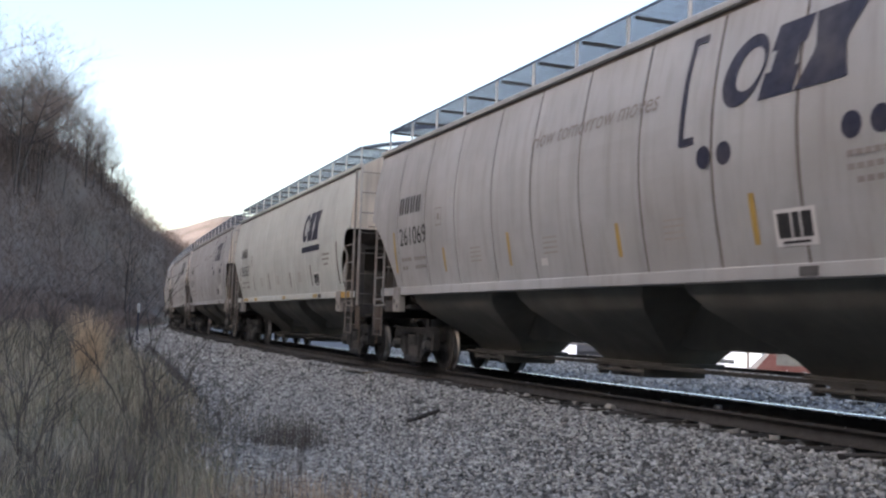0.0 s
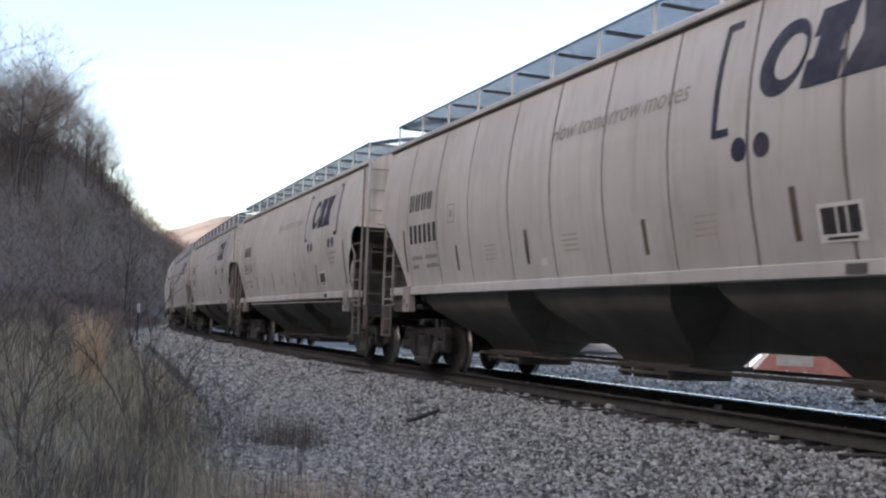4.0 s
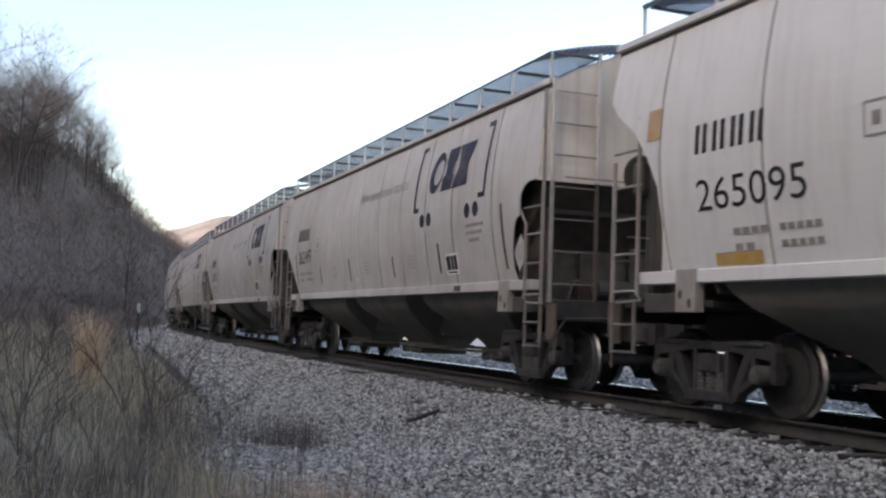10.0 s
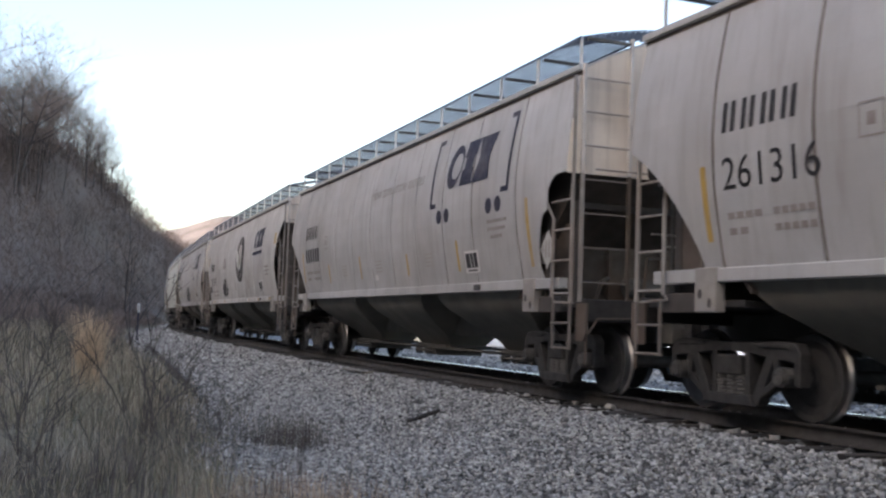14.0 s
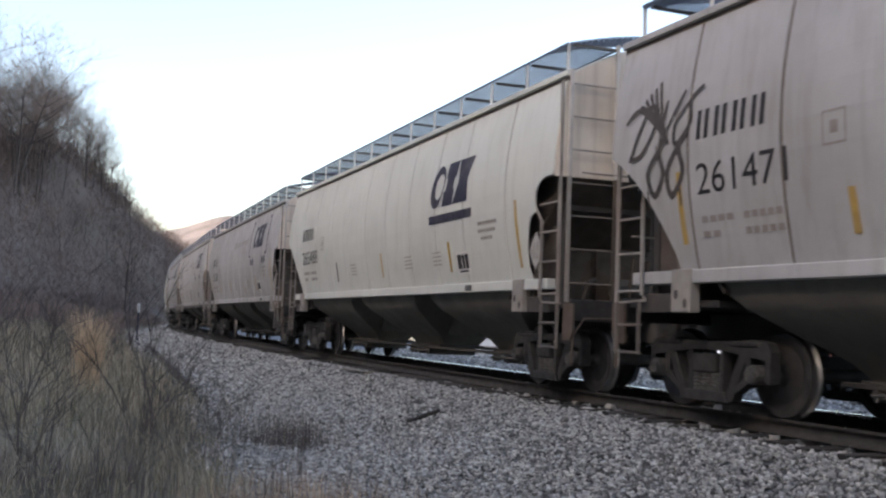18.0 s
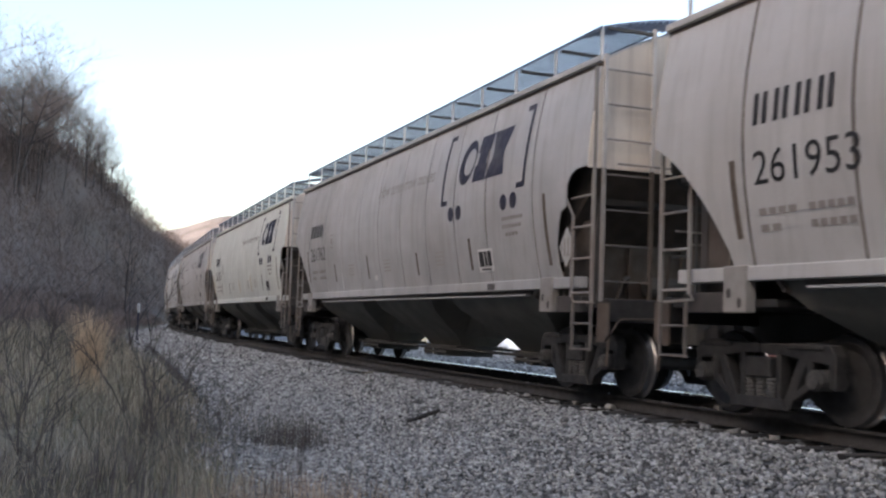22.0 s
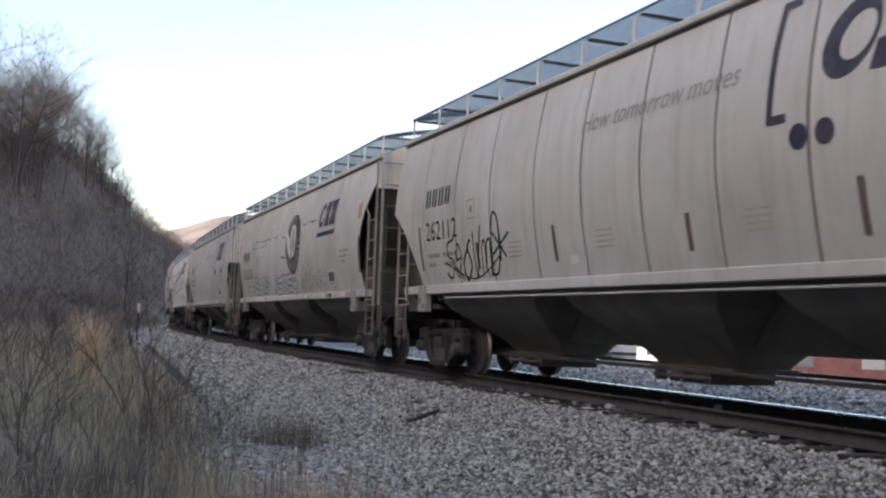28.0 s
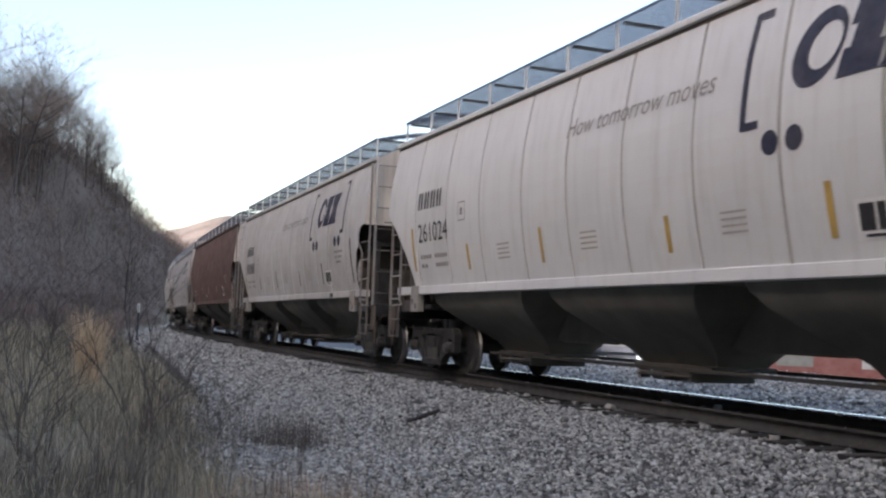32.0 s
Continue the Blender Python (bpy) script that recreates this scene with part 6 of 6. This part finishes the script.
def make_trees():
    rg = random.Random(5)
    forms = [tree_meshes(51 + k, 13.0 + k) for k in range(5)]
    for i in range(112):
        if i < 60:  # tall trees along the crest, lower towards the far end of the ridge
            s = -(150 + 100 * (i + rg.random()) / 60)
            lat = -(26 + 10 * rg.random())
            tall = float(np.interp(-s, [150, 168, 178, 192, 205, 215, 232, 250], [17.0, 16.0, 12.5, 10.5, 11.0, 11.5, 9.0, 5.0])) * rg.uniform(0.70, 1.04)
        else:  # scrubby trees on the face of the slope
            s = -(150 + 220 * rg.random())
            lat = -(13 + 12 * rg.random())
            tall = rg.uniform(3.5, 6.5)
        lat += float(ridge_set(-s))
        x, y, h = (float(v) for v in on_line(s, lat))
        z = float(ground_height(np.array([x]), np.array([y]), np.array([lat]))[0])
        form = rg.randrange(5)
        tr, cr = forms[form]
        k = tall / (13.0 + form)
        root = thing("bare_tree", "bare grey-brown leafless tree on the hillside", "tree", "bare trees on the hillside")
        part("trunk", tr, None, root)
        part("crown", cr, None, root, "fine bare branches and twigs")
        root.matrix_basis = pose(x, y, z, rg.uniform(-4, 4), rg.uniform(-4, 4), rg.uniform(0, 360)) @ Matrix.Diagonal((k * 1.25, k * 1.25, k, 1))
    # the far wood behind, past counting: stems and brushwood
    rs = np.random.RandomState(3)
    n = 15500
    s = -(45 + 420 * rs.rand(n) ** 1.2)
    lat = -(11.5 + 26 * rs.rand(n))
    low = np.arange(n) % 3 == 0
    lat = lat + ridge_set(-s)
    crest = np.arange(n) % 9 == 1
    s[crest], lat[crest] = -(150 + 110 * rs.rand(n))[crest], -(27 + 9 * rs.rand(n))[crest]
    s[low], lat[low] = -(46 + 130 * rs.rand(n) ** 1.3)[low], -(5.6 + 8 * rs.rand(n))[low]
    x, y, h = on_line(s, lat)
    z = ground_height(x, y, lat)
    d = np.hypot(x, y)
    hh = rs.uniform(1.0, 5.0, n) * np.where(low, 0.28, 1.0)
    v, f = blades(x, y, z - 0.1, hh, np.maximum(0.02, d * 0.00028) * rs.uniform(0.3, 1.1, n), 1.5 * rs.rand(n), rs, 2)
    vs, fs = [v], [f]
    off = len(v)
    m = 64000
    k = rs.randint(0, n, m)
    t = rs.uniform(0.15, 1.0, m)
    v, f = blades(x[k] + rs.normal(0, 0.5, m), y[k] + rs.normal(0, 0.5, m), z[k] + hh[k] * t, rs.uniform(0.5, 2.3, m) * np.where(low[k], 0.4, 1.0), np.maximum(0.012, d[k] * 0.00028), rs.uniform(0.3, 2.6, m), rs, 2)
    vs.append(v)
    fs.append(f + off)
    tagged(new("far_wood", quick_mesh("far_wood", np.concatenate(vs), np.concatenate(fs), twig)), "dense leafless brushwood covering the hillside", "wood", kind="stuff")


make_trees()


# ---- the buildings across the valley floor, seen under the cars ----
def gable_house(name, label, category, x, y, turn, w, d, h, rise, wall_mat, roof_mat, boards, openings, knee=0.0):
    z = float(ground_height(np.array([x]), np.array([y]), offset_of([x], [y]))[0])
    root = thing(name, label, category)
    root.matrix_basis = pose(x, y, z, 0, 0, turn)
    bm = bmesh.new()
    box(bm, -w / 2, w / 2, -d / 2, d / 2, -0.3, h)
    part("wall", bm, wall_mat, root)
    bm = bmesh.new()
    kx, kz = w / 4 + knee * w / 8, h + rise / 2 + knee * rise / 5
    prism(bm, [(-w / 2 - 0.3, h), (w / 2 + 0.3, h), (w / 2 + 0.3, h + 0.12), (kx, kz), (0, h + rise), (-kx, kz), (-w / 2 - 0.3, h + 0.12)], -d / 2 - 0.25, d / 2 + 0.25)
    bmesh.ops.recalc_face_normals(bm, faces=bm.faces)
    part("roof", bm, roof_mat, root)
    bm = bmesh.new()
    prism(bm, [(-w / 2, h - 0.3), (w / 2, h - 0.3), (w / 2, h), (kx - 0.1, kz - 0.12), (0, h + rise - 0.15), (-kx + 0.1, kz - 0.12), (-w / 2, h)], -d / 2 - 0.28, -d / 2 - 0.25)
    bmesh.ops.recalc_face_normals(bm, faces=bm.faces)
    part("gable", bm, wall_mat, root)
    nb = int(w / 0.22) if boards == "upright" else int(h / 0.22)
    for i in range(nb):
        bm = bmesh.new()
        if boards == "upright":
            box(bm, -w / 2 + i * w / nb + 0.008, -w / 2 + (i + 1) * w / nb - 0.008, -d / 2 - 0.03, -d / 2 + 0.0, -0.2, h - 0.02)
        else:
            box(bm, -w / 2 - 0.02, w / 2 + 0.02, -d / 2 - 0.03, -d / 2, i * h / nb + 0.01, (i + 1) * h / nb - 0.002)
        part("board", bm, wall_mat, root)
    for kind, ox, oz, ow, oh, trim, fill in openings:
        bm = bmesh.new()
        up = 0.25 if oz > h else 0.0  # an opening in the gable sits on its boards
        box(bm, ox - ow / 2 - 0.08, ox + ow / 2 + 0.08, -d / 2 - 0.06 - up, -d / 2 - 0.03 - up, oz - 0.08, oz + oh + 0.08)
        fr = part(kind, bm, trim, root, "white trimmed " + kind)
        bm = bmesh.new()
        box(bm, ox - ow / 2, ox + ow / 2, -d / 2 - 0.07 - up, -d / 2 - 0.062 - up, oz, oz + oh)
        part("pane" if kind == "window" else "door_leaf", bm, fill, fr)
    return root


gable_house("white_house", "long white clapboard house in sunlight across the line", "house", -54.4, 39.3, 23.5, 15.0, 8.0, 5.6, 3.0, siding_white, roof_grey, "level",
            [("window", 5.1, 3.66, 1.6, 0.22, siding_white, glass_dark), ("window", 0.36, 3.9, 0.32, 0.65, siding_white, window_grey), ("window", 0.84, 3.9, 0.32, 0.65, siding_white, window_grey), ("window", -4.6, 1.2, 1.0, 1.4, siding_white, glass_dark), ("door", -1.5, 0.0, 0.95, 2.05, siding_white, roof_grey)])
gable_house("white_barn", "white clapboard outbuilding beside the house across the line", "barn", -66.6, 34.0, 23.5, 10.6, 7.0, 5.0, 2.4, siding_white, roof_grey, "level", [("door", 1.0, 0.0, 2.4, 2.4, siding_white, roof_grey)])
gable_house("red_barn", "small red board barn with grey windows across the line", "barn", -41.55, 39.05, 48, 7.2, 3.0, 3.3, 1.95, barn_red, roof_grey, "upright",
            [("window", -1.5, 3.92, 1.6, 0.70, window_grey, window_grey), ("window", 2.15, 3.92, 0.9, 0.55, window_pale, window_pale)], 1.0)

# added box that stands for a shaded wall of the white house
gable_house("grey_shed", "low grey box standing for a shaded wall of the white house", "shed", -48.15, 30.1, 57.0, 3.1, 1.6, 2.25, 0.16, siding_shaded, roof_grey, "level", [])


def make_poles():
    """Thin dark poles in front of the white house."""
    for x, y in ((-42.29, 30.25), (-44.6, 36.6)):
        z = float(ground_height(np.array([x]), np.array([y]), offset_of([x], [y]))[0])
        bm = bmesh.new()
        tube(bm, (0, 0, -0.3), (0, 0, 7.0), 0.075, 8, 0.055)
        ob = tagged(new("wooden_pole", mesh_from("wooden_pole", bm, bark)), "thin dark wooden pole beside the white house", "pole", "poles by the house")
        ob.location = (x, y, z)


make_poles()


# ---- what moves ----
SPEED = 13.619



def car_pose(s, bogie):
    xa, ya, _ = on_line(s - bogie)
    xb, yb, _ = on_line(s + bogie)
    return pose((xa + xb) / 2, (ya + yb) / 2, 0, 0, 0, math.degrees(math.atan2(yb - ya, xb - xa)))


def motions():
    # wheels roll while their car is within sight of the near line
    for car, s0, bogie in MAIN_MOTION:
        t0, t1 = (-52.0 - s0) / SPEED, (12.0 - s0) / SPEED
        f0, f1 = max(0, int(t0 * 30)), min(960, int(t1 * 30))
        if f1 <= f0:
            continue
        for o in car.children_recursive:
            if o.name.split(".")[0] == "wheelset":
                x, y, z = o.location
                turn = math.degrees(SPEED / 30 / WHEEL_R)
                rows = [(0.0, pose(x, y, z))] if f0 > 0 else []
                rows += [(f / 30, pose(x, y, z, 0, turn * (f - f0), 0)) for f in range(f0, f1 + 1)]
                rows += [(32.0, pose(x, y, z, 0, turn * (f1 - f0), 0))] if f1 < 960 else []
                walk(o, rows)
    for car, s0, bogie in MAIN_MOTION:
        walk(car, [(t, car_pose(s0 + SPEED * t, bogie)) for t in [0.8 * i for i in range(41)]])


motions()
